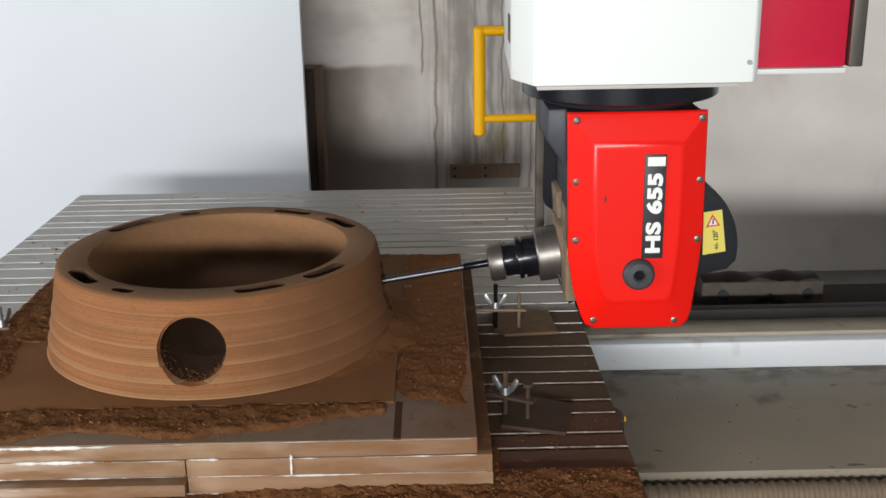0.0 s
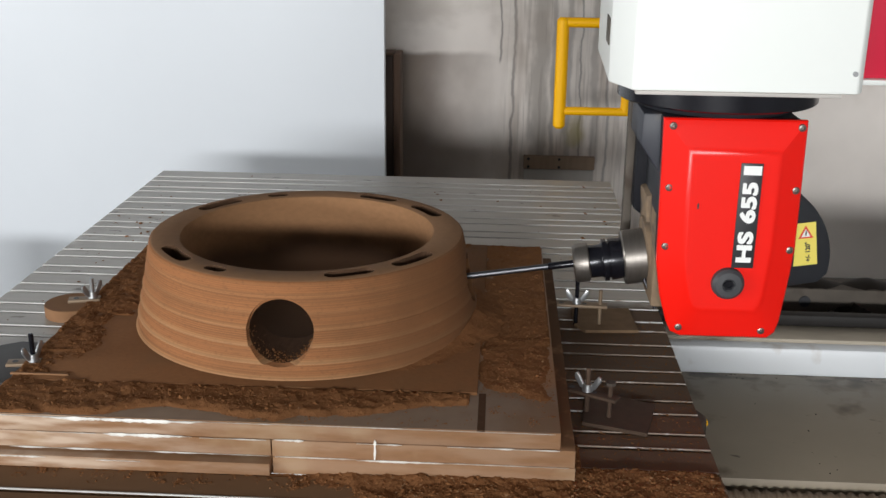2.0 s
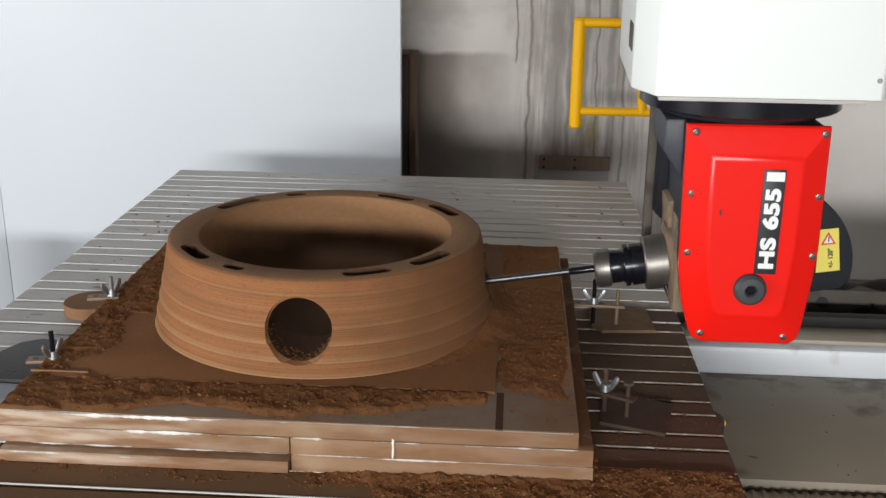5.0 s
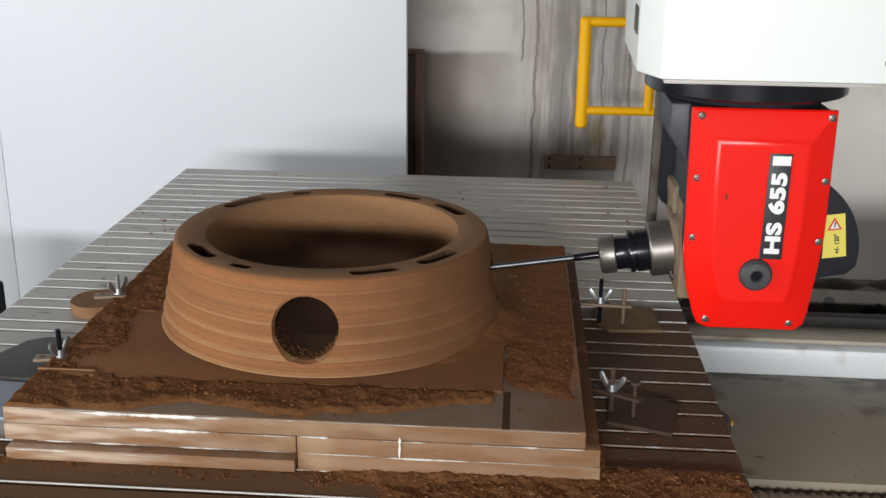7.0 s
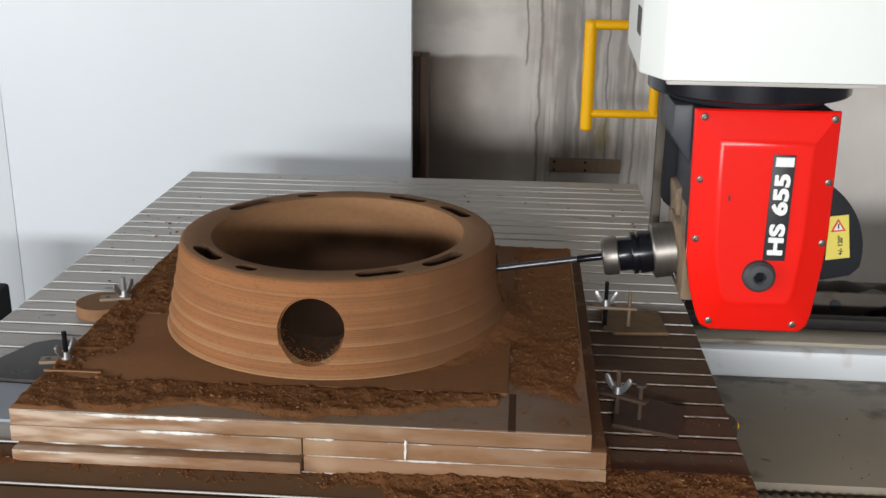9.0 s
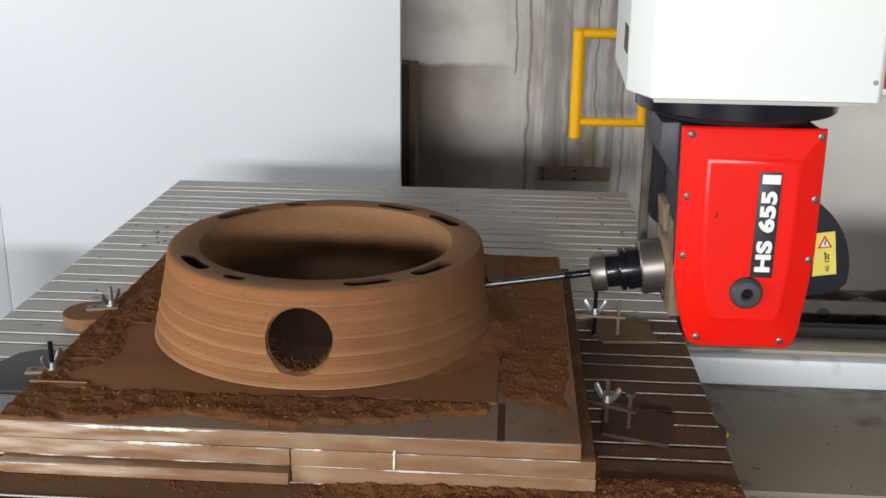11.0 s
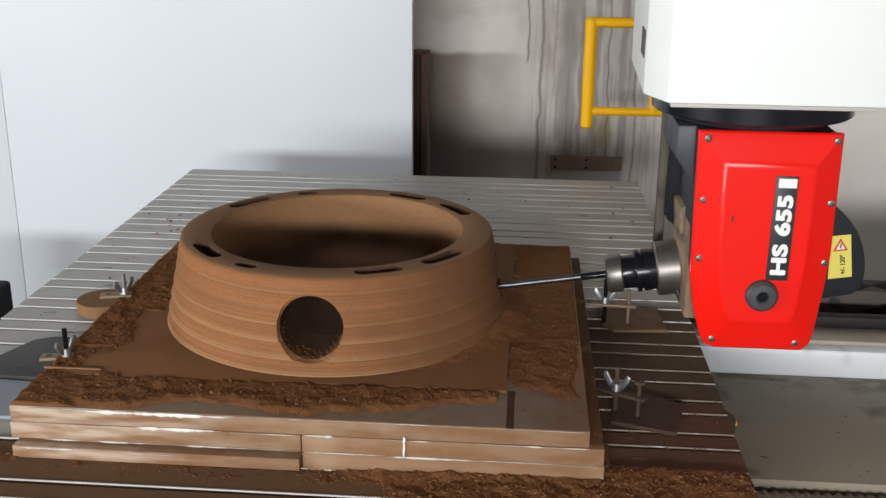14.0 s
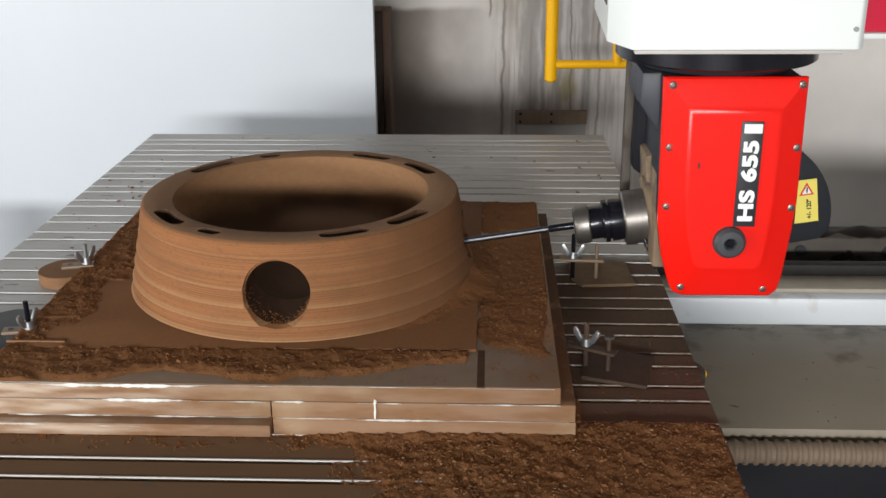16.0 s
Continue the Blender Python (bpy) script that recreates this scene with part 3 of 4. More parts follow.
tagged(mesh_object("waste_bin", slab([(-1.44, 0.69), (-1.077, 0.69), (-1.077, 0.97), (-1.44, 0.97)], FLOOR, -0.256, 0.012), M_BLACKCAST), "black plastic waste bin on the floor beside the bed", "bin")

# ---- machine base with its rail, beside and under the bed ----
base = empty("rail_slideway", 0.9, 0.4, FLOOR)
tagged(base, "cream machine slideway with a white rail beam and brown dust", "slideway")


def on_base(name, x0, x1, y0, y1, z0, z1, material, bevel=0.002, label=""):
    return part(name, box(x0 - 0.9, x1 - 0.9, y0 - 0.4, y1 - 0.4, z0 - FLOOR, z1 - FLOOR, bevel), material, base, label)


on_base("base_casting", 0.62, 3.2, 0.26, 0.80, FLOOR, -0.235, M_TRAY)
# black plate added to stand in for the dark space under the deck
on_base("shade_plate", 0.62, 3.2, 0.0, 0.02, FLOOR, -0.235, M_BLACKCAST, 0.002, "black plate added for the shade under the deck")
on_base("deck", 0.62, 3.2, -0.027, 0.405, -0.233, -0.192, M_BASE, 0.0015, "cream deck plate with dirt and chips")
on_base("rail_beam", 0.62, 3.2, 0.407, 0.520, -0.231, -0.133, M_BEAM, 0.012, "white painted beam")
on_base("rail_ledge", 0.62, 3.2, 0.430, 0.520, -0.131, -0.122, M_LEDGE, 0.002, "dirty cream ledge")
on_base("guide_rail", 0.62, 3.2, 0.500, 0.530, -0.121, -0.096, M_RAIL, 0.004, "ground steel linear guide rail")
on_base("dust_tray", 0.62, 3.2, 0.532, 0.800, -0.233, -0.150, M_TRAY, 0.003, "dark tray full of oily dust")
car = on_base("carriage", 0.955, 1.235, 0.640, 0.720, -0.149, -0.085, M_BRACKET, 0.004, "grey steel carriage bracket")
for cx in (1.005, 1.20):
    part("bolt", rod((cx - 0.9, 0.640 - 0.403, -0.115 - FLOOR), (cx - 0.9, 0.640 - 0.397, -0.115 - FLOOR), 0.013, 16), M_INK, car)

# ribbed hose along the deck's front edge
hose = empty("ribbed_hose", 0.5, -0.055, -0.221)
tagged(hose, "grey-brown ribbed extraction hose lying along the base", "hose")
part("hose_wall", rod((0, 0, 0), (2.2, 0, 0), 0.0188, 20), M_HOSE, hose)
rib = part("rib", lathe([(0.0184, -0.0058), (0.0218, -0.0030), (0.0228, 0.0), (0.0218, 0.0030), (0.0184, 0.0058)], 16, pose(0, 0, 0, 0, 90, 0)), M_HOSE, hose, smooth_angle=60)
rib.location = (0.009, 0, 0)
for k in range(1, 125):
    r = new("rib", rib.data)
    r.parent, r.location = hose, (0.009 + 0.0175 * k, 0, 0)

# ---- the slotted bed ----
BX0, BX1, BY0, BY1 = -0.640, 0.617, -0.66, 1.238
bed = empty("machine_bed", 0, 0, -0.2)
tagged(bed, "long slotted aluminium machine bed covered with brown chip dust", "machine bed")
part("bed_pedestal", box(BX0 + 0.10, BX1 - 0.08, BY0 + 0.12, BY1 - 0.12, FLOOR + 0.2, 0.0195, 0.004), M_BASE, bed, "cream enamelled pedestal")
part("bed_body", box(BX0 + 0.003, BX1 - 0.003, BY0, BY1, 0.02, 0.185, 0.003), M_SLOT, bed)
edges = []
k = -1
while True:
    for a in (-0.508, -0.463):
        y = a + 0.1089 * k
        if BY0 < y < BY1 - 0.03:
            edges.append(y)
    k += 1
    if -0.508 + 0.1089 * k > BY1:
        break
SLOT = 0.007


def slat_mesh(w):
    """One strip of the bed, w deep: flat top, a worn bright bead on the edge to the slot in front."""
    t = 0.0165
    prof = [(0, -t), (0, -0.0010), (0.0004, 0.0009), (0.0024, 0.0009), (0.0030, 0), (w - 0.0006, 0), (w, -0.0006), (w, -t)]
    verts = [(x, y, z) for x in (BX0, BX1) for y, z in prof]
    n = len(prof)
    faces = [(i, i + 1, n + i + 1, n + i) for i in range(n - 1)] + [tuple(range(n))[::-1], tuple(range(n, 2 * n)), (n - 1, 0, n, 2 * n - 1)]
    me = bpy.data.meshes.new("slat")
    me.from_pydata(verts, [], faces)
    me.materials.append(M_BED)
    me.materials.append(M_LIP)
    for i in (1, 2, 3):
        me.polygons[i].material_index = 1
    me.update()
    return me


strips = {}
starts = [BY0] + edges
for a, b in zip(starts, edges + [BY1 + SLOT]):
    w = round(b - SLOT - a, 4)
    if w not in strips:
        strips[w] = slat_mesh(w)
    s = new("slat", strips[w])
    s.parent = bed
    s.location = (0, a, 0.2)

stop = part("edge_stop", lathe([(0.0, 0.150), (0.036, 0.150), (0.040, 0.156), (0.040, 0.1955), (0.036, 0.1985), (0.0, 0.1985)], 32, pose(0.590, -0.183, 0)), M_BRACKET, bed, "rounded dark steel stop on the bed's edge")
part("paint_dot", rod((0.6290, -0.176, 0.186), (0.6315, -0.175, 0.186), 0.006, 12), M_YELLOW, stop, "yellow paint dot")

# ---- the glued block of boards ----
block = empty("board_block", 0, 0, 0)
tagged(block, "stack of glued fibreboard sheets with white glue streaks", "board stack")
T = 0.0745
top = part("top_board", box(-0.385, 0.398, -0.397, 0.392, 0.0502, T, 0.0012), [M_MDF, M_TOP], block)
for f in top.data.polygons:
    f.material_index = 1 if f.normal.z > 0.9 else 0
part("board", box(-0.386, 0.0150, -0.398, 0.392, 0.0262, 0.0500, 0.001), M_MDF, block)
part("board", box(0.0168, 0.418, -0.3985, 0.398, 0.0252, 0.0500, 0.001), M_MDF, block)
part("board", box(0.0172, 0.419, -0.399, 0.398, 0.0004, 0.0250, 0.001), M_MDF, block)
part("board", box(-0.383, 0.0140, -0.406, 0.35, 0.0004, 0.0180, 0.001), M_MDF, block, "thinner fibreboard strip under the stack")
# dark filler set behind the gap between the boards, for the gap's shade
part("gap_shade_fill", box(-0.375, 0.0150, -0.380, 0.35, 0.0182, 0.0260), M_SLOT, block)
part("milled_field", slab([(-0.352, -0.300), (0.286, -0.293), (0.290, 0.385), (-0.352, 0.385)], T - 0.001, 0.0790, 0.0008), M_FLAT, block, "brown milled face around the bowl")
part("groove_strip", box(0.2885, 0.2985, -0.3975, -0.288, T - 0.002, T + 0.0006), M_INSIDE, block, "dark narrow groove full of dust")


def streak(x0, x1, z, h, seed, y=-0.3995):
    """A dried glue run on the front, of uneven width."""
    rng = random.Random(seed)
    n = max(10, int((x1 - x0) / 0.0035))
    walk_h = 0.5
    own = bmesh.new()
    rows = []
    for i in range(n + 1):
        u = i / n
        walk_h = max(0.06, min(1.0, walk_h + rng.uniform(-0.28, 0.28)))
        fat = h * walk_h * min(1, 9 * u + 0.1, 9 * (1 - u) + 0.1)
        x = x0 + (x1 - x0) * u
        rows.append([own.verts.new((x, y, z + fat * 0.35)), own.verts.new((x, y - 0.0012, z)), own.verts.new((x, y, z - fat * 0.65))])
    for a, b in zip(rows, rows[1:]):
        own.faces.new((a[0], a[1], b[1], b[0]))
        own.faces.new((a[1], a[2], b[2], b[1]))
    part("glue_streak", own, M_GLUE, block, smooth_angle=60)


for i, (x0, x1, z, h) in enumerate([(-0.36, -0.27, 0.0732, 0.0022), (-0.29, -0.08, 0.0722, 0.0064), (-0.10, 0.02, 0.0735, 0.0030), (0.02, 0.20, 0.0740, 0.0016), (0.2, 0.39, 0.0738, 0.0014),
                                    (-0.30, -0.22, 0.0505, 0.0034), (-0.21, -0.09, 0.0508, 0.0056), (-0.08, 0.01, 0.0500, 0.0024), (0.02, 0.06, 0.0510, 0.0050), (0.13, 0.19, 0.0500, 0.0038), (0.25, 0.34, 0.0500, 0.0026),
                                    (0.34, 0.398, 0.0500, 0.0020), (-0.34, -0.15, 0.0270, 0.0028), (-0.15, 0.013, 0.0268, 0.0024), (0.02, 0.13, 0.0262, 0.0018), (0.13, 0.25, 0.0252, 0.0032), (0.25, 0.41, 0.0255, 0.0014)]):
    streak(x0, x1, z, h, 40 + i)
streak(-0.37, -0.29, 0.0165, 0.0045, 77, -0.4068)
streak(-0.22, -0.16, 0.0150, 0.0022, 78, -0.4068)
own = prism([(0.1530, 0.0275), (0.1546, 0.0265), (0.1558, 0.0380), (0.1552, 0.0470), (0.1566, 0.0530), (0.1540, 0.0565), (0.1526, 0.0510), (0.1534, 0.0440), (0.1526, 0.0360)], -0.4005, -0.3985)
part("glue_streak", own, M_GLUE, block)


# ---- the turned bowl ----
def bowl_profile():
    """Outer side, rim and hollow, as (radius, height)."""
    z0, z1 = 0.0792, 0.2200
    prof = [(0, z0), (0.274, z0)]
    n = 84
    for i in range(n + 1):
        u = i / n
        z = z0 + 0.0015 + u * (z1 - 0.006 - z0 - 0.0015)
        r = 0.2765 - 0.0200 * u - 0.0030 * u * u
        s = ((z - z0) / 0.0235) % 1.0
        r += 0.0054 * (1 - s) ** 1.5 * max(0.08, 1 - 1.25 * u)
        prof.append((r, z))
    prof += [(0.2528, 0.2170), (0.2505, 0.2192), (0.2475, 0.2200), (0.2062, 0.2200), (0.2045, 0.2192)]
    for r, z in ((0.2030, 0.214), (0.2022, 0.204), (0.2010, 0.190), (0.1995, 0.172), (0.1975, 0.150), (0.194, 0.130), (0.187, 0.113), (0.174, 0.1015), (0.150, 0.0955), (0.08, 0.0940), (0, 0.0935)):
        prof.append((r, z))
    return prof


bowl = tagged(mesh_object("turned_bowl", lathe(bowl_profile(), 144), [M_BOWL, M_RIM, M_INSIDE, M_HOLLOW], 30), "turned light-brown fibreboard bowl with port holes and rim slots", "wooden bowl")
cut = []
cut.append(rod((0.004, -0.36, 0.1475), (0.004, -0.165, 0.1475), 0.0465, 48))
cut.append(lathe([(0.0, 0.0), (0.0463, 0.0), (0.0545, 0.028), (0.0, 0.028)], 48, pose(0.004, -0.2530, 0.1505, 90)))
cut.append(rod((0.36, 0.0, 0.1475), (0.14, 0.0, 0.1475), 0.0400, 40))


def arc_slot(angle, span, width, radius=0.2275, depth=0.060):
    n = 10
    pts = []
    a0, a1 = radians(angle - span / 2), radians(angle + span / 2)
    for i in range(n + 1):
        a = a0 + (a1 - a0) * i / n
        pts.append(((radius + width / 2) * math.cos(a), (radius + width / 2) * math.sin(a)))
    for i in range(1, 6):
        b = math.pi * i / 6
        c = (radius * math.cos(a1), radius * math.sin(a1))
        pts.append((c[0] + width / 2 * math.cos(a1 + b), c[1] + width / 2 * math.sin(a1 + b)))
    for i in range(n, -1, -1):
        a = a0 + (a1 - a0) * i / n
        pts.append(((radius - width / 2) * math.cos(a), (radius - width / 2) * math.sin(a)))
    for i in range(1, 6):
        b = math.pi + math.pi * i / 6
        c = (radius * math.cos(a0), radius * math.sin(a0))
        pts.append((c[0] + width / 2 * math.cos(a0 + b), c[1] + width / 2 * math.sin(a0 + b)))
    return slab(pts, 0.22 - depth, 0.24)


for ang, span in ((218, 15), (295, 13), (323.5, 15), (35.7, 15), (66, 13), (143, 17)):
    cut.append(arc_slot(ang, span, 0.0235))
for ang in (243.7, 114):
    cut.append(arc_slot(ang, 4.5, 0.0195))
carve(bowl, cut)
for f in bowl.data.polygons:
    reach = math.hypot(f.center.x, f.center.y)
    # port and slot walls take the brown that has their shade in it
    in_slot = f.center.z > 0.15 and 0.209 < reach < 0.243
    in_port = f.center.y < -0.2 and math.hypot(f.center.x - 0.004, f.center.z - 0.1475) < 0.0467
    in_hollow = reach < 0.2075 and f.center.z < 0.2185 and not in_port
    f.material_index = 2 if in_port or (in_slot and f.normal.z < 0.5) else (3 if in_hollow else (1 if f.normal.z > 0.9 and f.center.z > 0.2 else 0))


# ---- loose chips ----
def chips(name, n, place, size, material, label, seed):
    """Many flat crumbs laid where place() says, as one object."""
    rng = random.Random(seed)
    verts, faces = [], []
    for _ in range(n):
        p = place(rng)
        if p is None:
            continue
        x, y, z = p
        s = size * (0.35 + rng.random() ** 2.2 * 1.5)
        e = Euler((rng.uniform(-0.45, 0.45), rng.uniform(-0.45, 0.45), rng.uniform(0, 6.28))).to_matrix()
        a, b, c = s, s * rng.uniform(0.4, 0.9), s * rng.uniform(0.16, 0.42)
        o = len(verts)
        for v in ((a, 0, 0), (-a * 0.8, 0.2 * b, 0), (0.1 * a, b, 0), (0, -b, 0), (0, 0, c), (0, 0, -c)):
            q = e @ Vector(v)
            verts.append((x + q.x, y + q.y, z + q.z + c * 0.35))
        for f in ((0, 2, 4), (2, 1, 4), (1, 3, 4), (3, 0, 4), (2, 0, 5), (1, 2, 5), (3, 1, 5), (0, 3, 5)):
            faces.append(tuple(o + i for i in f))
    me = bpy.data.meshes.new(name)
    me.from_pydata(verts, [], faces)
    me.materials.append(material)
    return tagged(new(name, me), label, kind="stuff")


def heap(name, x0, x1, y0, y1, height, material, label, step=0.006):
    """A low drift: a bumpy sheet whose height is height(x, y) above its ground; where it is under zero there is none."""
    nx, ny = int((x1 - x0) / step) + 1, int((y1 - y0) / step) + 1
    verts, faces, index = [], [], {}
    for j in range(ny):
        for i in range(nx):
            x, y = x0 + i * step, y0 + j * step
            ground, h = height(x, y)
            index[i, j] = (len(verts), h)
            verts.append((x, y, ground + max(h, -0.002)))
    for j in range(ny - 1):
        for i in range(nx - 1):
            q = (index[i, j], index[i + 1, j], index[i + 1, j + 1], index[i, j + 1])
            if max(v[1] for v in q) > -0.001:
                faces.append(tuple(v[0] for v in q))
    root = list(range(len(verts)))

    def find(i):
        while root[i] != i:
            root[i] = root[root[i]]
            i = root[i]
        return i

    for f in faces:
        for i in f[1:]:
            root[find(i)] = find(f[0])
    size = collections.Counter(find(f[0]) for f in faces)
    most = max(size.values())
    faces = [f for f in faces if size[find(f[0])] > 0.25 * most]
    me = bpy.data.meshes.new(name)
    me.from_pydata(verts, [], faces)
    me.materials.append(material)
    for f in me.polygons:
        f.use_smooth = True
    return tagged(new(name, me), label, kind="stuff")


def rough(x, y, k=1.0):
    return noise.fractal((x * 38 * k, y * 38 * k, 1.7), 0.7, 2.0, 5)


def lumps(x, y, size):
    """Rounded granules of about this size, from 0 in the gaps to 1 on top."""
    d = noise.voronoi((x / size, y / size, 0.37))[0]
    return min(1.0, (d[1] - d[0]) * 1.6)


def crumbly(x, y):
    """Clumps of chips: coarse granules in some places, fine ones all over."""
    coarse = max(0.0, min(1.0, 0.5 + 1.6 * noise.noise((x * 17, y * 17, 8.1))))
    return 0.0014 * coarse * lumps(x, y, 0.010) + 0.0009 * lumps(x + 3, y, 0.0048) - 0.0007


def ramp_down(d, w):
    return max(0.0, min(1.0, 1 - d / w))


def on_block(x, y):
    """Depth of the drift on the block's border."""
    if not (-0.382 < x < 0.396 and -0.394 < y < 0.388):
        return T, -0.002
    wob = 0.022 * noise.noise((x * 11, 3.3, 0.5)) + 0.008 * noise.noise((x * 45, 1.3, 2.5))
    low = -0.372 + wob if x < 0.10 else -0.372 + wob + max(0.0, x - 0.10) * 0.32
    front = ramp_down(max(0.0, low - y), 0.016) * ramp_down(max(0.0, y + 0.300), 0.012) if x < 0.275 else 0.0
    bare = ramp_down(math.hypot((x + 0.125) / 0.10, (y + 0.392) / 0.042), 1.0)
    edge = -0.315 + 0.02 * noise.noise((1.2, y * 9, 0.2)) + (0.03 if y > -0.05 else 0.0)
    side = ramp_down(max(0.0, x - edge), 0.035)
    back = ramp_down(max(0.0, 0.33 - y), 0.03) * 0.6
    wob2 = 0.014 * noise.noise((7.7, y * 14, 0.9))
    right = ramp_down(max(0.0, 0.296 - x), 0.016) * ramp_down(max(0.0, x - (0.384 if y < -0.10 else 0.396) - wob2), 0.018) * ramp_down(max(0.0, -0.245 - y - 0.5 * (x - 0.30) + wob2), 0.03)
    d = max(front * 0.72, side * (0.85 if y > -0.2 else 0.65), right * 0.40, back) - 1.1 * bare
    h = 0.0095 * d + 0.0019 * rough(x, y) * (0.5 + d) - 0.0019
    return T, h + crumbly(x, y) * min(1.0, max(0.0, d * 1.6)) if d > 0.02 else h


heap("chip_drift", -0.384, 0.398, -0.396, 0.39, on_block, M_CHIP, "brown fibreboard chips drifted over the block's border", 0.0028)


def on_front(x, y):
    edge = -0.402 if x < 0.42 else -0.30
    d = max(0, 1 - (edge - y) / 0.05) if y < edge else (1 if y < edge + 0.03 else -1)
    t = min(1.0, max(0.0, (x + 0.02 + 0.10 * noise.noise((x * 6, y * 9, 4.4))) / 0.34))
    t = t * t * (3 - 2 * t)
    more = 0.30 + 0.70 * t
    d = max(d, 1.10 * t - 0.35)
    if x > 0.43 and y > -0.36:
        d = -0.5
    h = 0.012 * d * more + 0.0026 * rough(x, y, 0.8) + 0.0014 * rough(x, y, 2.3) - 0.0036
    return 0.0, h + crumbly(x, y) * more if h > -0.002 else h


heap("chip_drift", -0.42, 0.612, -0.655, -0.30, on_front, M_CHIP, "brown fibreboard chips heaped on the bed before the block", 0.0030)


def by_bowl(x, y):
    """Chips banked against the bowl where the cutter works."""
    reach, turn = math.hypot(x, y), math.degrees(math.atan2(y, x))
    swing = max(0.0, 1 - abs(turn + 4) / 62) ** 0.7 if abs(turn + 4) < 62 else 0.0
    d = ramp_down(max(0.0, reach - 0.276), 0.010 + 0.040 * swing) * swing
    if reach < 0.262 or d <= 0.0:
        return 0.079, -0.002
    return 0.079, 0.018 * d * d + 0.004 * d + 0.0016 * rough(x, y) + crumbly(x, y) * 0.7 - 0.0012


heap("chip_drift", 0.05, 0.345, -0.27, 0.27, by_bowl, M_CHIP, "brown chips banked against the bowl below the cutter", 0.0032)


def chip_spots(ground, x0, x1, y0, y1, least):
    def place(rng):
        for _ in range(12):
            x, y = rng.uniform(x0, x1), rng.uniform(y0, y1)
            g, h = ground(x, y)
            if h > least:
                return x, y, g + max(h, 0.0)
        return None
    return place


chips("loose_chips", 24000, chip_spots(on_block, -0.38, 0.394, -0.392, 0.385, -0.0017), 0.0015, M_CRUMB, "loose brown chips on the block", 3)
chips("loose_chips", 700, chip_spots(on_block, -0.38, 0.394, -0.392, 0.385, 0.0005), 0.0015, M_CHIP2, "pale chips among the brown ones on the block", 4)
chips("loose_chips", 16000, chip_spots(on_front, -0.42, 0.61, -0.65, -0.30, -0.0012), 0.0018, M_CRUMB, "loose brown chips on the bed", 5)
chips("loose_chips", 1500, chip_spots(on_front, 0.0, 0.61, -0.65, -0.36, 0.001), 0.0034, M_CRUMB, "coarse brown clumps on the bed", 15)
chips("loose_chips", 1300, chip_spots(on_block, -0.38, 0.394, -0.392, 0.385, 0.002), 0.0032, M_CRUMB, "coarse brown clumps on the block", 16)
chips("loose_chips", 1500, chip_spots(by_bowl, 0.05, 0.345, -0.27, 0.27, 0.0), 0.0017, M_CRUMB, "loose brown chips beside the bowl", 17)
chips("loose_chips", 1900, chip_spots(on_front, -0.42, 0.61, -0.65, -0.30, 0.0005), 0.0021, M_CHIP2, "pale chips on the bed", 6)


def on_tray(x, y):
    """Oily dirt lying against the carriage and along the back of the tray."""
    front = 0.030 * max(0.0, 1 - ((x - 1.10) / 0.085) ** 2 - ((y - 0.622) / 0.022) ** 2)
    ridge = 0.016 * max(0.0, 1 - ((y - 0.60) / 0.03) ** 2) * max(0.0, 0.5 + 1.5 * noise.noise((x * 7, 2.0, 0.3)))
    return -0.150, max(front, ridge) * (1 + 0.5 * rough(x, y)) - 0.0012


heap("oily_sludge", 0.70, 1.75, 0.56, 0.645, on_tray, M_SLUDGE, "black oily sludge heaped in the rail's dust tray", 0.006)


def on_carriage(x, y):
    return -0.085, 0.011 * max(0.0, 0.75 + 0.9 * noise.noise((x * 16, 5.0, 0.1)) - ((y - 0.68) / 0.04) ** 2) - 0.0012


heap("oily_sludge", 0.958, 1.232, 0.642, 0.718, on_carriage, M_SLUDGE, "black oily sludge on top of the carriage", 0.006)


def by_the_side(rng):
    return rng.uniform(0.42, 0.612), rng.uniform(-0.34, 0.2), 0.0


chips("loose_chips", 2600, by_the_side, 0.0015, M_CRUMB, "fine brown chips on the bed beside the block", 7)


def over_bed(rng):
    if rng.random() < 0.5:
        return rng.uniform(-0.62, -0.40), rng.uniform(-0.1, 0.9), 0.0
    return rng.uniform(-0.62, 0.60), rng.uniform(0.42, 1.22), 0.0


chips("loose_chips", 150, over_bed, 0.0042, M_CRUMB, "stray brown chips on the bare bed", 18)


def on_deck(rng):
    y = rng.choice([rng.gauss(0.395, 0.012), rng.uniform(0.0, 0.40), 0.398])
    return (rng.uniform(0.62, 1.9), min(0.402, max(-0.02, y)), -0.192)


chips("loose_chips", 190, on_deck, 0.0017, M_TRAY, "dark chips and dirt on the cream deck", 8)


def in_port(rng):
    a, y = rng.gauss(0.0, 0.75), -0.263 + abs(rng.gauss(0, 0.02))
    return 0.004 + 0.0455 * math.sin(a), y, 0.1475 - 0.0458 * math.cos(a)


chips("loose_chips", 420, in_port, 0.0016, M_CRUMB, "brown crumbs in the bowl's port hole", 9)


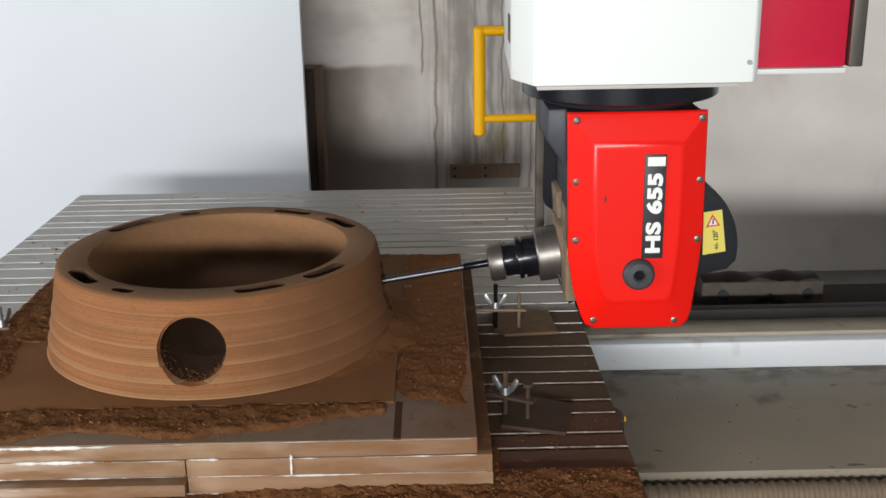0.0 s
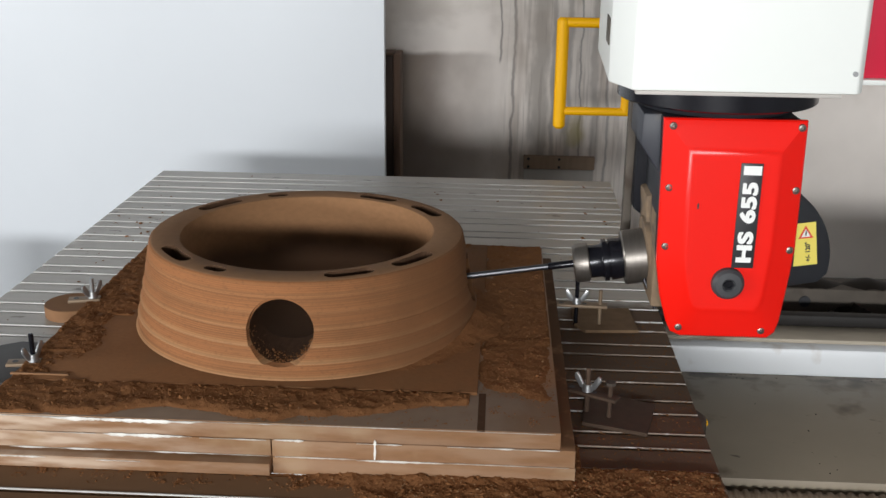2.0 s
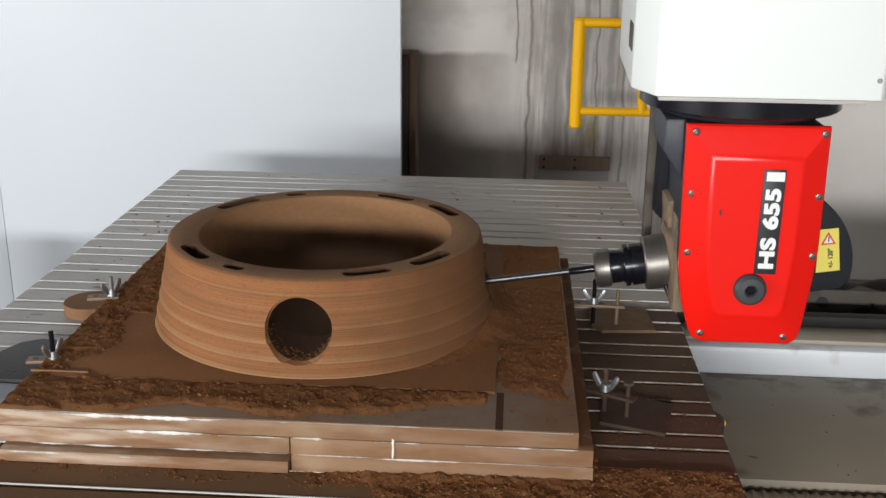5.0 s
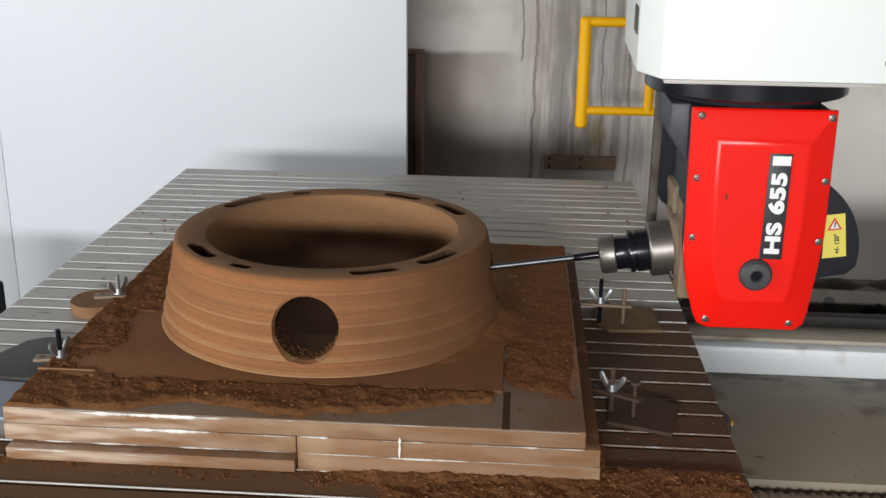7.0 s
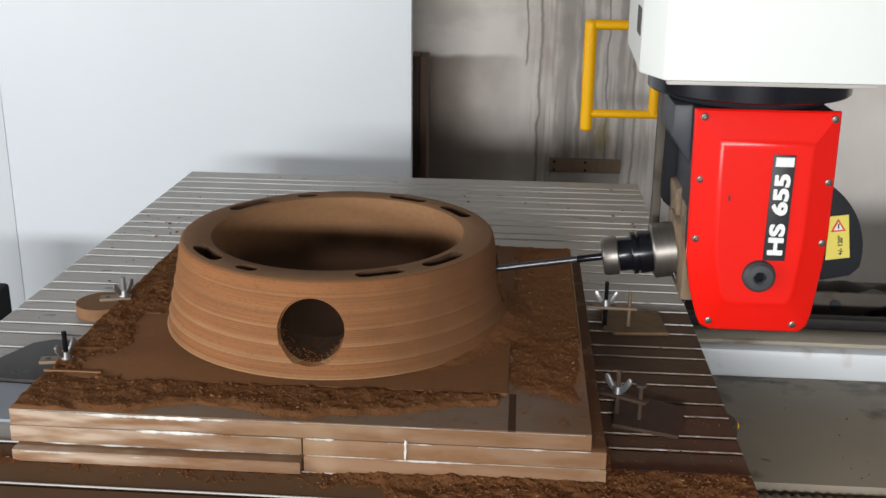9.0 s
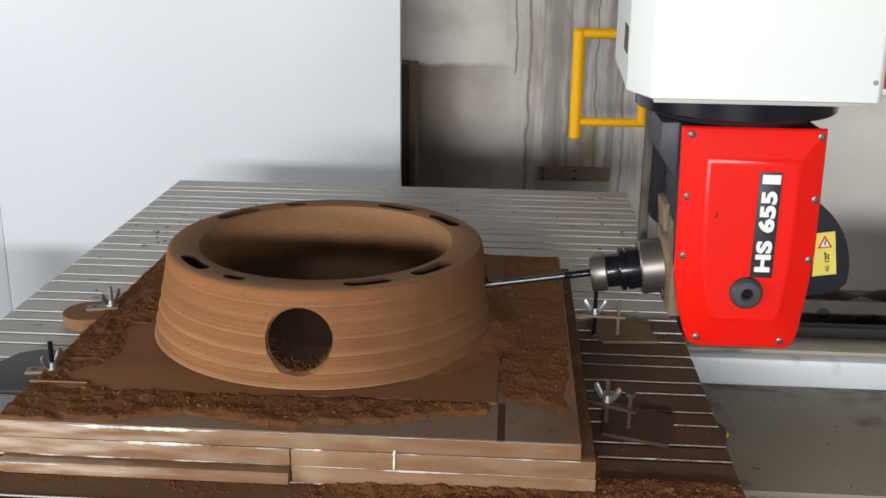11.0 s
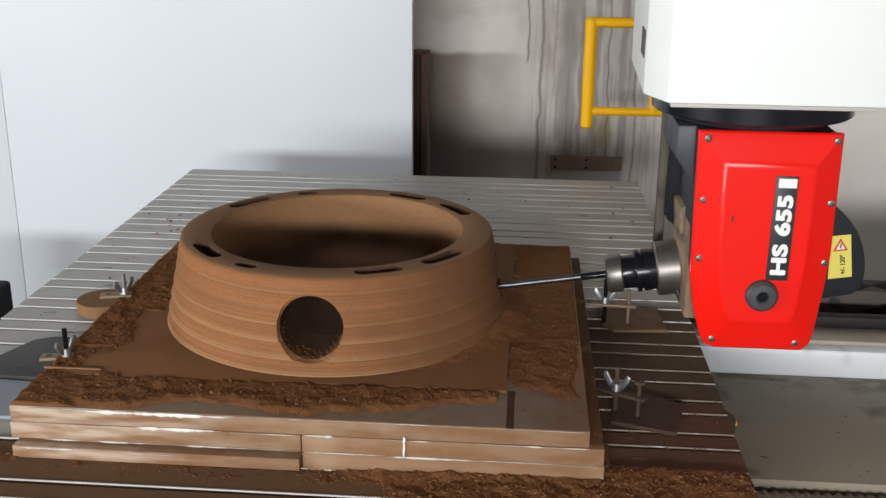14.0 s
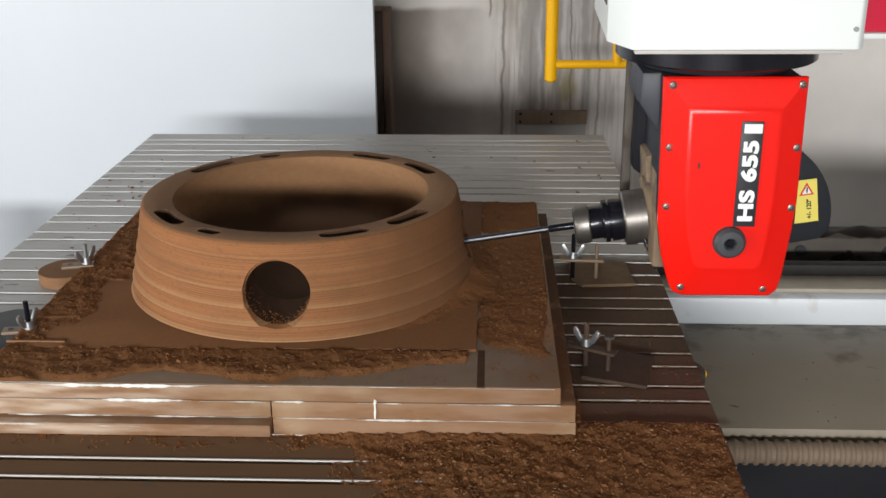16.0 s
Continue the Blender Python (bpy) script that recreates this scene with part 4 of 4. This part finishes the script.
# ---- clamps round the block ----
def wing_clamp(x, y, z, turn, bar, dark, tall=0.045, bar_mat=None, nut_turn=0):
    c = empty("wing_clamp", x, y, 0)
    c.matrix_world = pose(x, y, 0, 0, 0, turn)
    tagged(c, "zinc wing nut on a " + ("blackened" if dark else "bright") + " stud with clamp bar", "clamp", "clamps round the block")
    part("stud", rod((0, 0, 0.0005), (0, 0, z + tall), 0.0038, 12, bevel=0.001), M_BLACK if dark else (bar_mat or M_ZINC), c)
    nut = lathe([(0.0042, z + 0.005), (0.0085, z + 0.005), (0.0070, z + 0.016), (0.0042, z + 0.016)], 16, closed=True)
    part("nut", nut, M_ZINC, c)
    for s in (-1, 1):
        pts = [(s * 0.005, z + 0.007), (s * 0.012, z + 0.009), (s * 0.0205, z + 0.022), (s * 0.0215, z + 0.029), (s * 0.0165, z + 0.032), (s * 0.0125, z + 0.026), (s * 0.006, z + 0.015)]
        wing = prism(pts, -0.0022, 0.0022, 0.0010)
        wing.transform(pose(0, 0, 0, 0, 0, nut_turn))
        part("wing", wing, M_ZINC, c)
    b = part("clamp_bar", box(bar[0], bar[1], -0.010, 0.010, z - 0.0005, z + 0.0045, 0.001), bar_mat or M_BRASS, c, "dark dusty slotted bar" if bar_mat else "dull yellowish slotted bar")
    for k in (0.25, 0.62):
        hx = bar[0] + (bar[1] - bar[0]) * k
        if abs(hx) > 0.009:
            part("bar_hole", rod((hx, 0, z + 0.0044), (hx, 0, z + 0.0050), 0.0045, 12), M_INK, b)
    return c, b


wing_clamp(-0.376, 0.013, 0.080, 14, (-0.040, 0.012), False, 0.040, None, 48)
wing_clamp(-0.371, -0.239, 0.075, 10, (-0.038, 0.010), True, 0.048, None, 62)
c1, b1 = wing_clamp(0.455, 0.162, 0.040, -3, (-0.055, 0.055), True, 0.050)
part("jack_screw", rod((0.042, 0.0, 0.0005), (0.042, 0.0, 0.072), 0.0034, 12), M_BRASS, c1, "brass-coloured jack screw")
c2, b2 = wing_clamp(0.449, -0.192, 0.035, -28, (-0.050, 0.048), False, 0.042, M_DUSTY)
part("jack_screw", rod((0.036, 0.0, 0.0005), (0.036, 0.0, 0.058), 0.0033, 12), M_DUSTY, c2)
part("jack_head", rod((0.036, 0.0, 0.0585), (0.036, 0.0, 0.0630), 0.0080, 6), M_BRACKET, c2)

# loose plates and offcuts on the bed
tagged(mesh_object("round_offcut", lathe([(0, 0.0004), (0.0480, 0.0004), (0.0490, 0.002), (0.0490, 0.0215), (0.0480, 0.0225), (0, 0.0225)], 48, pose(-0.470, 0.145, 0)), M_MDF, 40),
       "round fibreboard offcut lying on the bed", "offcut")
tagged(mesh_object("plywood_plate", slab([(0.470, 0.128), (0.566, 0.136), (0.560, 0.245), (0.452, 0.235), (0.452, 0.160)], 0.0004, 0.0065, 0.001), M_PLY), "thin brown dusty plate lying on the bed", "plate")
tagged(mesh_object("plywood_plate", slab([(0.440, -0.228), (0.532, -0.258), (0.556, -0.160), (0.452, -0.120)], 0.0004, 0.0065, 0.001), M_DUSTY), "thin dark dusty plate under a clamp", "plate")
pl = empty("packing_plate", -0.46, -0.09, 0)
tagged(pl, "dark plate with bolt holes lying on the bed beside the block", "plate")
part("plate", slab([(-0.12, -0.075), (-0.02, -0.085), (0.070, -0.085), (0.070, 0.075), (-0.035, 0.078), (-0.065, 0.060)], 0.0004, 0.0105, 0.0015), M_PLATE, pl)
for hx, hy in ((-0.047, -0.052), (-0.036, -0.050), (-0.024, -0.053), (-0.042, -0.060)):
    part("bolt_hole", rod((hx, hy, 0.0104), (hx, hy, 0.0110), 0.0045, 12), M_INK, pl)
tagged(mesh_object("blue_sheet", slab([(-0.60, -0.30), (-0.392, -0.300), (-0.392, -0.185), (-0.60, -0.172)], 0.0004, 0.0060, 0.001), M_BLUE), "blue-grey metal sheet lying beside the block", "sheet")
tagged(mesh_object("wood_splinter", box(-0.386, -0.300, -0.2850, -0.2805, T + 0.003, T + 0.0065, 0.001), M_MDF), "pale splinter of board on the chips", "splinter")

# ---- the two-axis milling head, its slide and its tool ----
head = empty("milling_head", 0.645, 0.0, 0.18)
tagged(head, "five-axis milling head with a red cover under a white ram housing", "milling head")
HO = Matrix.Translation((-0.645, 0.0, -0.18))


def on_head(name, bm, material, label="", parent=None, smooth_angle=35):
    bm.transform(HO)
    return part(name, bm, material, parent or head, label, smooth_angle)


on_head("ram_housing", slab([(0.492, -0.170), (0.797, -0.170), (0.806, -0.160), (0.806, 0.25), (0.479, 0.25), (0.465, -0.098)], 0.472, 1.6, 0.003), M_WHITE, "white enamelled sheet-metal housing")
on_head("housing_lip", box(0.497, 0.778, -0.166, -0.150, 0.466, 0.4715, 0.001), M_CARD)
on_head("housing_screw", rod((0.7905, -0.1735, 0.5005), (0.7905, -0.1695, 0.5005), 0.0035, 14), M_ZINC)
on_head("side_mark", slab([(0.4642, -0.080), (0.4662, -0.080), (0.4690, -0.010), (0.4670, -0.010)], 0.522, 0.560), M_BRACKET)
on_head("swivel_ring", lathe([(0.0, 0.437), (0.1470, 0.437), (0.1500, 0.4395), (0.1500, 0.4705), (0.0, 0.4705)], 64, pose(0.6405, 0, 0)), M_BLACK, "glossy black swivel ring")
on_head("neck", lathe([(0.0, 0.4262), (0.118, 0.4262), (0.124, 0.4365), (0.0, 0.4365)], 56, pose(0.6405, 0, 0)), M_DARK)
outline = [(0.546, 0.426), (0.750, 0.426), (0.752, 0.240), (0.749, 0.194), (0.741, 0.120), (0.736, 0.100), (0.725, 0.0905), (0.594, 0.0905), (0.579, 0.097), (0.572, 0.111), (0.559, 0.155), (0.5505, 0.208)]
centre = (0.650, 0.262)


def inset(points, s, dx=0.0):
    return [(centre[0] + (x - centre[0]) * s[0] + dx, centre[1] + (z - centre[1]) * s[1]) for x, z in points]


on_head("head_casting", prism(inset(outline, (0.975, 0.985)), -0.1125, 0.11, 0.004), M_DARK, "dark grey casting")
on_head("fork_cheek", prism([(0.522, 0.4235), (0.600, 0.4235), (0.600, 0.300), (0.560, 0.318), (0.521, 0.376)], -0.075, 0.055, 0.004), M_SLATE, "slate-grey painted fork cheek")
on_head("rear_cheek", prism([(0.536, 0.4235), (0.600, 0.4235), (0.600, 0.215), (0.557, 0.222), (0.534, 0.240)], 0.058, 0.098, 0.003), M_BLACKCAST, "near-black rear cheek")
on_head("guard_strip", box(0.523, 0.537, 0.099, 0.125, 0.180, 0.4235, 0.002), M_BRACKET, "grey dusty guard strip")
on_head("housing_wedge", prism([(0.543, 0.282), (0.575, 0.290), (0.575, 0.205), (0.548, 0.205)], -0.020, 0.056, 0.003), M_TAN, "dust-covered casting wedge")


def cover_mesh():
    own = bmesh.new()
    loops = [[(x, -0.113, z) for x, z in outline], [(x, -0.121, z) for x, z in outline], [(x, -0.1235, z) for x, z in inset(outline, (0.975, 0.985))],
             [(x, -0.1252, z) for x, z in inset(outline, (0.93, 0.955))], [(x, -0.1262, z) for x, z in inset(outline, (0.905, 0.935))],
             [(x, -0.1348, z) for x, z in inset(outline, (0.690, 0.766))], [(x, -0.1358, z) for x, z in inset(outline, (0.665, 0.746))], [(x, -0.1378, z) for x, z in inset(outline, (0.635, 0.725))],
             [(x, -0.1386, z) for x, z in inset(outline, (0.605, 0.704))], [(x, -0.1386, z) for x, z in inset(outline, (0.585, 0.690))]]
    rings = [[own.verts.new(v) for v in loop] for loop in loops]
    n = len(outline)
    for a, b in zip(rings, rings[1:]):
        for i in range(n):
            own.faces.new((a[i], a[(i + 1) % n], b[(i + 1) % n], b[i]))
    own.faces.new(rings[-1])
    return own


cover = on_head("cover", cover_mesh(), M_RED, "bright red enamelled bevelled cover", smooth_angle=22)
for sx, sz in ((0.559, 0.415), (0.741, 0.416), (0.560, 0.324), (0.742, 0.324), (0.561, 0.234), (0.743, 0.233), (0.590, 0.106), (0.714, 0.104)):
    s = lathe([(0.0, 0.0035), (0.0022, 0.0035), (0.0024, 0.0022), (0.0030, 0.0050), (0.0052, 0.0042), (0.0060, 0.0), (0.0, 0.0)], 14, pose(sx, -0.1240, sz, 90))
    on_head("screw", s, M_STEEL, parent=cover)
on_head("name_plate", box(0.6575, 0.6890, -0.1406, -0.1387, 0.208, 0.366, 0.0003), M_INK, "black plate with white letters", cover)
on_head("plate_bar", box(0.6615, 0.6870, -0.1416, -0.1407, 0.3490, 0.3625), M_PRINT, "", cover)
letters = bmesh.new()
for sx, sz in ((0, 0), (-1, -1), (1, -1), (-1, 1), (1, 1), (0, -1.3), (0, 1.3), (-1.3, 0), (1.3, 0)):
    merge(letters, text_mesh("HS 655", 0.0350, pose(0.6733 + sx * 0.0008, -0.1409 - sx * 0.00002 - sz * 0.00001, 0.2790 + sz * 0.0008, 90, 0, 0) @ pose(0, 0, 0, 0, 0, 90), 0.020, 1.06))
spread_x, spread_z = [v.co.x for v in letters.verts], [v.co.z for v in letters.verts]
letters.transform(pose(0.6733, -0.1409, 0.2775) @ Matrix.Diagonal((0.0228 / (max(spread_x) - min(spread_x)), 1, 0.1215 / (max(spread_z) - min(spread_z)), 1)) @ pose(-(max(spread_x) + min(spread_x)) / 2, 0.1409, -(max(spread_z) + min(spread_z)) / 2))
on_head("letters", letters, M_PRINT, "white letters", cover, None)
cap = on_head("pivot_cap", lathe([(0.0, 0.010), (0.008, 0.010), (0.010, 0.0125), (0.0190, 0.0115), (0.0235, 0.007), (0.0245, 0.0), (0.0, 0.0)], 40, pose(0.6545, -0.1385, 0.1835, 90)), M_PLUG, "dark grey round pivot cap", cover)
on_head("cap_screw", lathe([(0.0, 0.0), (0.0035, 0.0), (0.0045, 0.0020), (0.0075, 0.0022), (0.0085, 0.0), (0.0, -0.001)], 6, pose(0.6545, -0.1487, 0.1835, 90)), M_BLACK, "", cap)
drum = [(0.694 + 0.127 * math.cos(radians(a)), 0.200 + 0.127 * math.sin(radians(a))) for a in range(-9, 121, 6)] + [(0.640, 0.160), (0.765, 0.158), (0.806, 0.166)]
on_head("motor_drum", prism(drum, -0.075, 0.10, 0.004), M_DARK, "dark grey round drive drum")
lab = on_head("warning_label", prism([(0.7655, 0.1915), (0.8010, 0.1970), (0.7915, 0.2640), (0.7635, 0.2600)], -0.0775, -0.0765), M_LABEL, "yellow warning label")
tri = [(0.7680, 0.2360), (0.7900, 0.2390), (0.7770, 0.2575)]
on_head("warning_sign", prism(tri, -0.0782, -0.0776), M_WARN, "", lab)
cxm = (sum(p[0] for p in tri) / 3, sum(p[1] for p in tri) / 3)
on_head("sign_field", prism([(cxm[0] + (x - cxm[0]) * 0.62, cxm[1] + (z - cxm[1]) * 0.62) for x, z in tri], -0.0787, -0.0783), M_PRINT, "", lab)
on_head("sign_mark", box(cxm[0] - 0.0010, cxm[0] + 0.0010, -0.0792, -0.0788, cxm[1] - 0.002, cxm[1] + 0.006), M_INK, "", lab)
on_head("label_letters", text_mesh("+/- 120°", 0.0095, pose(0.7850, -0.0778, 0.2160, 90, 0, 0) @ pose(0, 0, 0, 0, 0, 98)), M_INK, "", lab, None)

on_head("paint_chip", prism([(0.6005, 0.2960), (0.6030, 0.2965), (0.6025, 0.3055), (0.6000, 0.3030)], -0.1394, -0.1387), M_INK, "", cover)

# spindle and tool, leaning nine degrees down towards the bowl
AX = Matrix.Translation((0.532, 0.0, 0.1755)) @ pose(0, 0, 0, 0, -90 - 9.0, 0)
on_head("spindle_housing", lathe([(0.0, -0.10), (0.062, -0.10), (0.064, -0.020), (0.060, -0.0185), (0.0, -0.0185)], 48, AX), M_TAN, "dust-covered spindle housing")
on_head("spindle_flange", box(0.5515, 0.580, -0.085, 0.055, 0.120, 0.275, 0.006), M_TAN)
on_head("spindle_nose", lathe([(0.0, -0.018), (0.0440, -0.018), (0.0440, 0.0155), (0.0420, 0.0180), (0.030, 0.0182), (0.0, 0.0182)], 56, AX), M_STEEL, "ground steel spindle nose")
on_head("tool_holder", lathe([(0.0, 0.0185), (0.0330, 0.0185), (0.0340, 0.030), (0.0340, 0.038), (0.0300, 0.0385), (0.0300, 0.0415), (0.0345, 0.042), (0.0345, 0.049), (0.0290, 0.0495), (0.0270, 0.0530), (0.0270, 0.0710), (0.0, 0.0712)], 56, AX), M_BLACK, "black tool holder with collar grooves")
on_head("collet_nut", lathe([(0.0, 0.0715), (0.0295, 0.0715), (0.0315, 0.0735), (0.0315, 0.0915), (0.0285, 0.0965), (0.012, 0.0970), (0.0, 0.0955)], 56, AX), M_STEEL, "bright collet nut")
on_head("tool_shank", lathe([(0.0, 0.0972), (0.0060, 0.0972), (0.0060, 0.136), (0.0048, 0.138), (0.0, 0.1382)], 24, AX), M_BLACK, "black shank")
on_head("cutter", lathe([(0.0, 0.1384), (0.0050, 0.1384), (0.0052, 0.280), (0.0050, 0.292), (0.0030, 0.296), (0.0, 0.297)], 24, AX), M_TOOL, "long slim milling cutter")
on_head("coolant_pipe", rod((0.548, -0.03, 0.150), (0.566, -0.050, 0.106), 0.0040, 10), M_BLACK)

# crimson slide plate behind the housing
on_head("slide_plate", box(0.860, 1.028, 0.10, 0.135, 0.455, 1.6, 0.002), M_REDP, "crimson enamelled slide plate")
on_head("slide_edge", box(1.030, 1.054, 0.09, 0.16, 0.455, 1.6, 0.003), M_STEEL, "grey metal edge strip")
on_head("slide_foot", box(0.850, 1.024, 0.085, 0.16, 0.4460, 0.4545, 0.001), M_WHITE)
on_head("slide_body", box(0.807, 1.028, 0.137, 0.25, 0.470, 1.6, 0.003), M_DARK)


def motions():
    rows = HEAD_ROWS
    walk(head, [(t, pose(0.645 + dx, dy, 0.18 + dz)) for t, dx, dy, dz in rows])


HEAD_ROWS = [
    (0.0, -0.0025, 0.0, 0.0230),
    (0.5, -0.0128, 0.0, 0.0271),
    (1.0, -0.0092, 0.0, 0.0223),
    (1.5, -0.0074, 0.0, 0.0168),
    (2.0, -0.0035, 0.0, 0.0145),
    (2.5, -0.0023, 0.0, 0.0080),
    (3.0, -0.0011, 0.0, 0.0045),
    (3.5, -0.0004, 0.0, 0.0016),
    (4.0, 0.0022, 0.0, 0.0011),
    (4.5, 0.0027, 0.0, 0.0018),
    (7.0, -0.0022, 0.0, 0.0280),
    (7.5, -0.0053, 0.0, 0.0296),
    (8.0, -0.0042, 0.0, 0.0323),
    (8.5, -0.0056, 0.0, 0.0313),
    (11.0, -0.0072, 0.0, 0.0157),
    (11.5, -0.0056, 0.0, 0.0124),
    (12.0, -0.0033, 0.0, 0.0065),
    (12.5, -0.0017, 0.0, 0.0027),
    (13.0, 0.0009, 0.0, -0.0017),
    (13.5, 0.0016, 0.0, -0.0032),
    (14.0, 0.0038, 0.0, -0.0051),
    (14.5, 0.0050, 0.0, -0.0051),
    (15.0, 0.0037, 0.0, -0.0050),
    (15.5, 0.0028, 0.0, -0.0021),
    (16.0, 0.0042, 0.0, 0.0018),
]
motions()
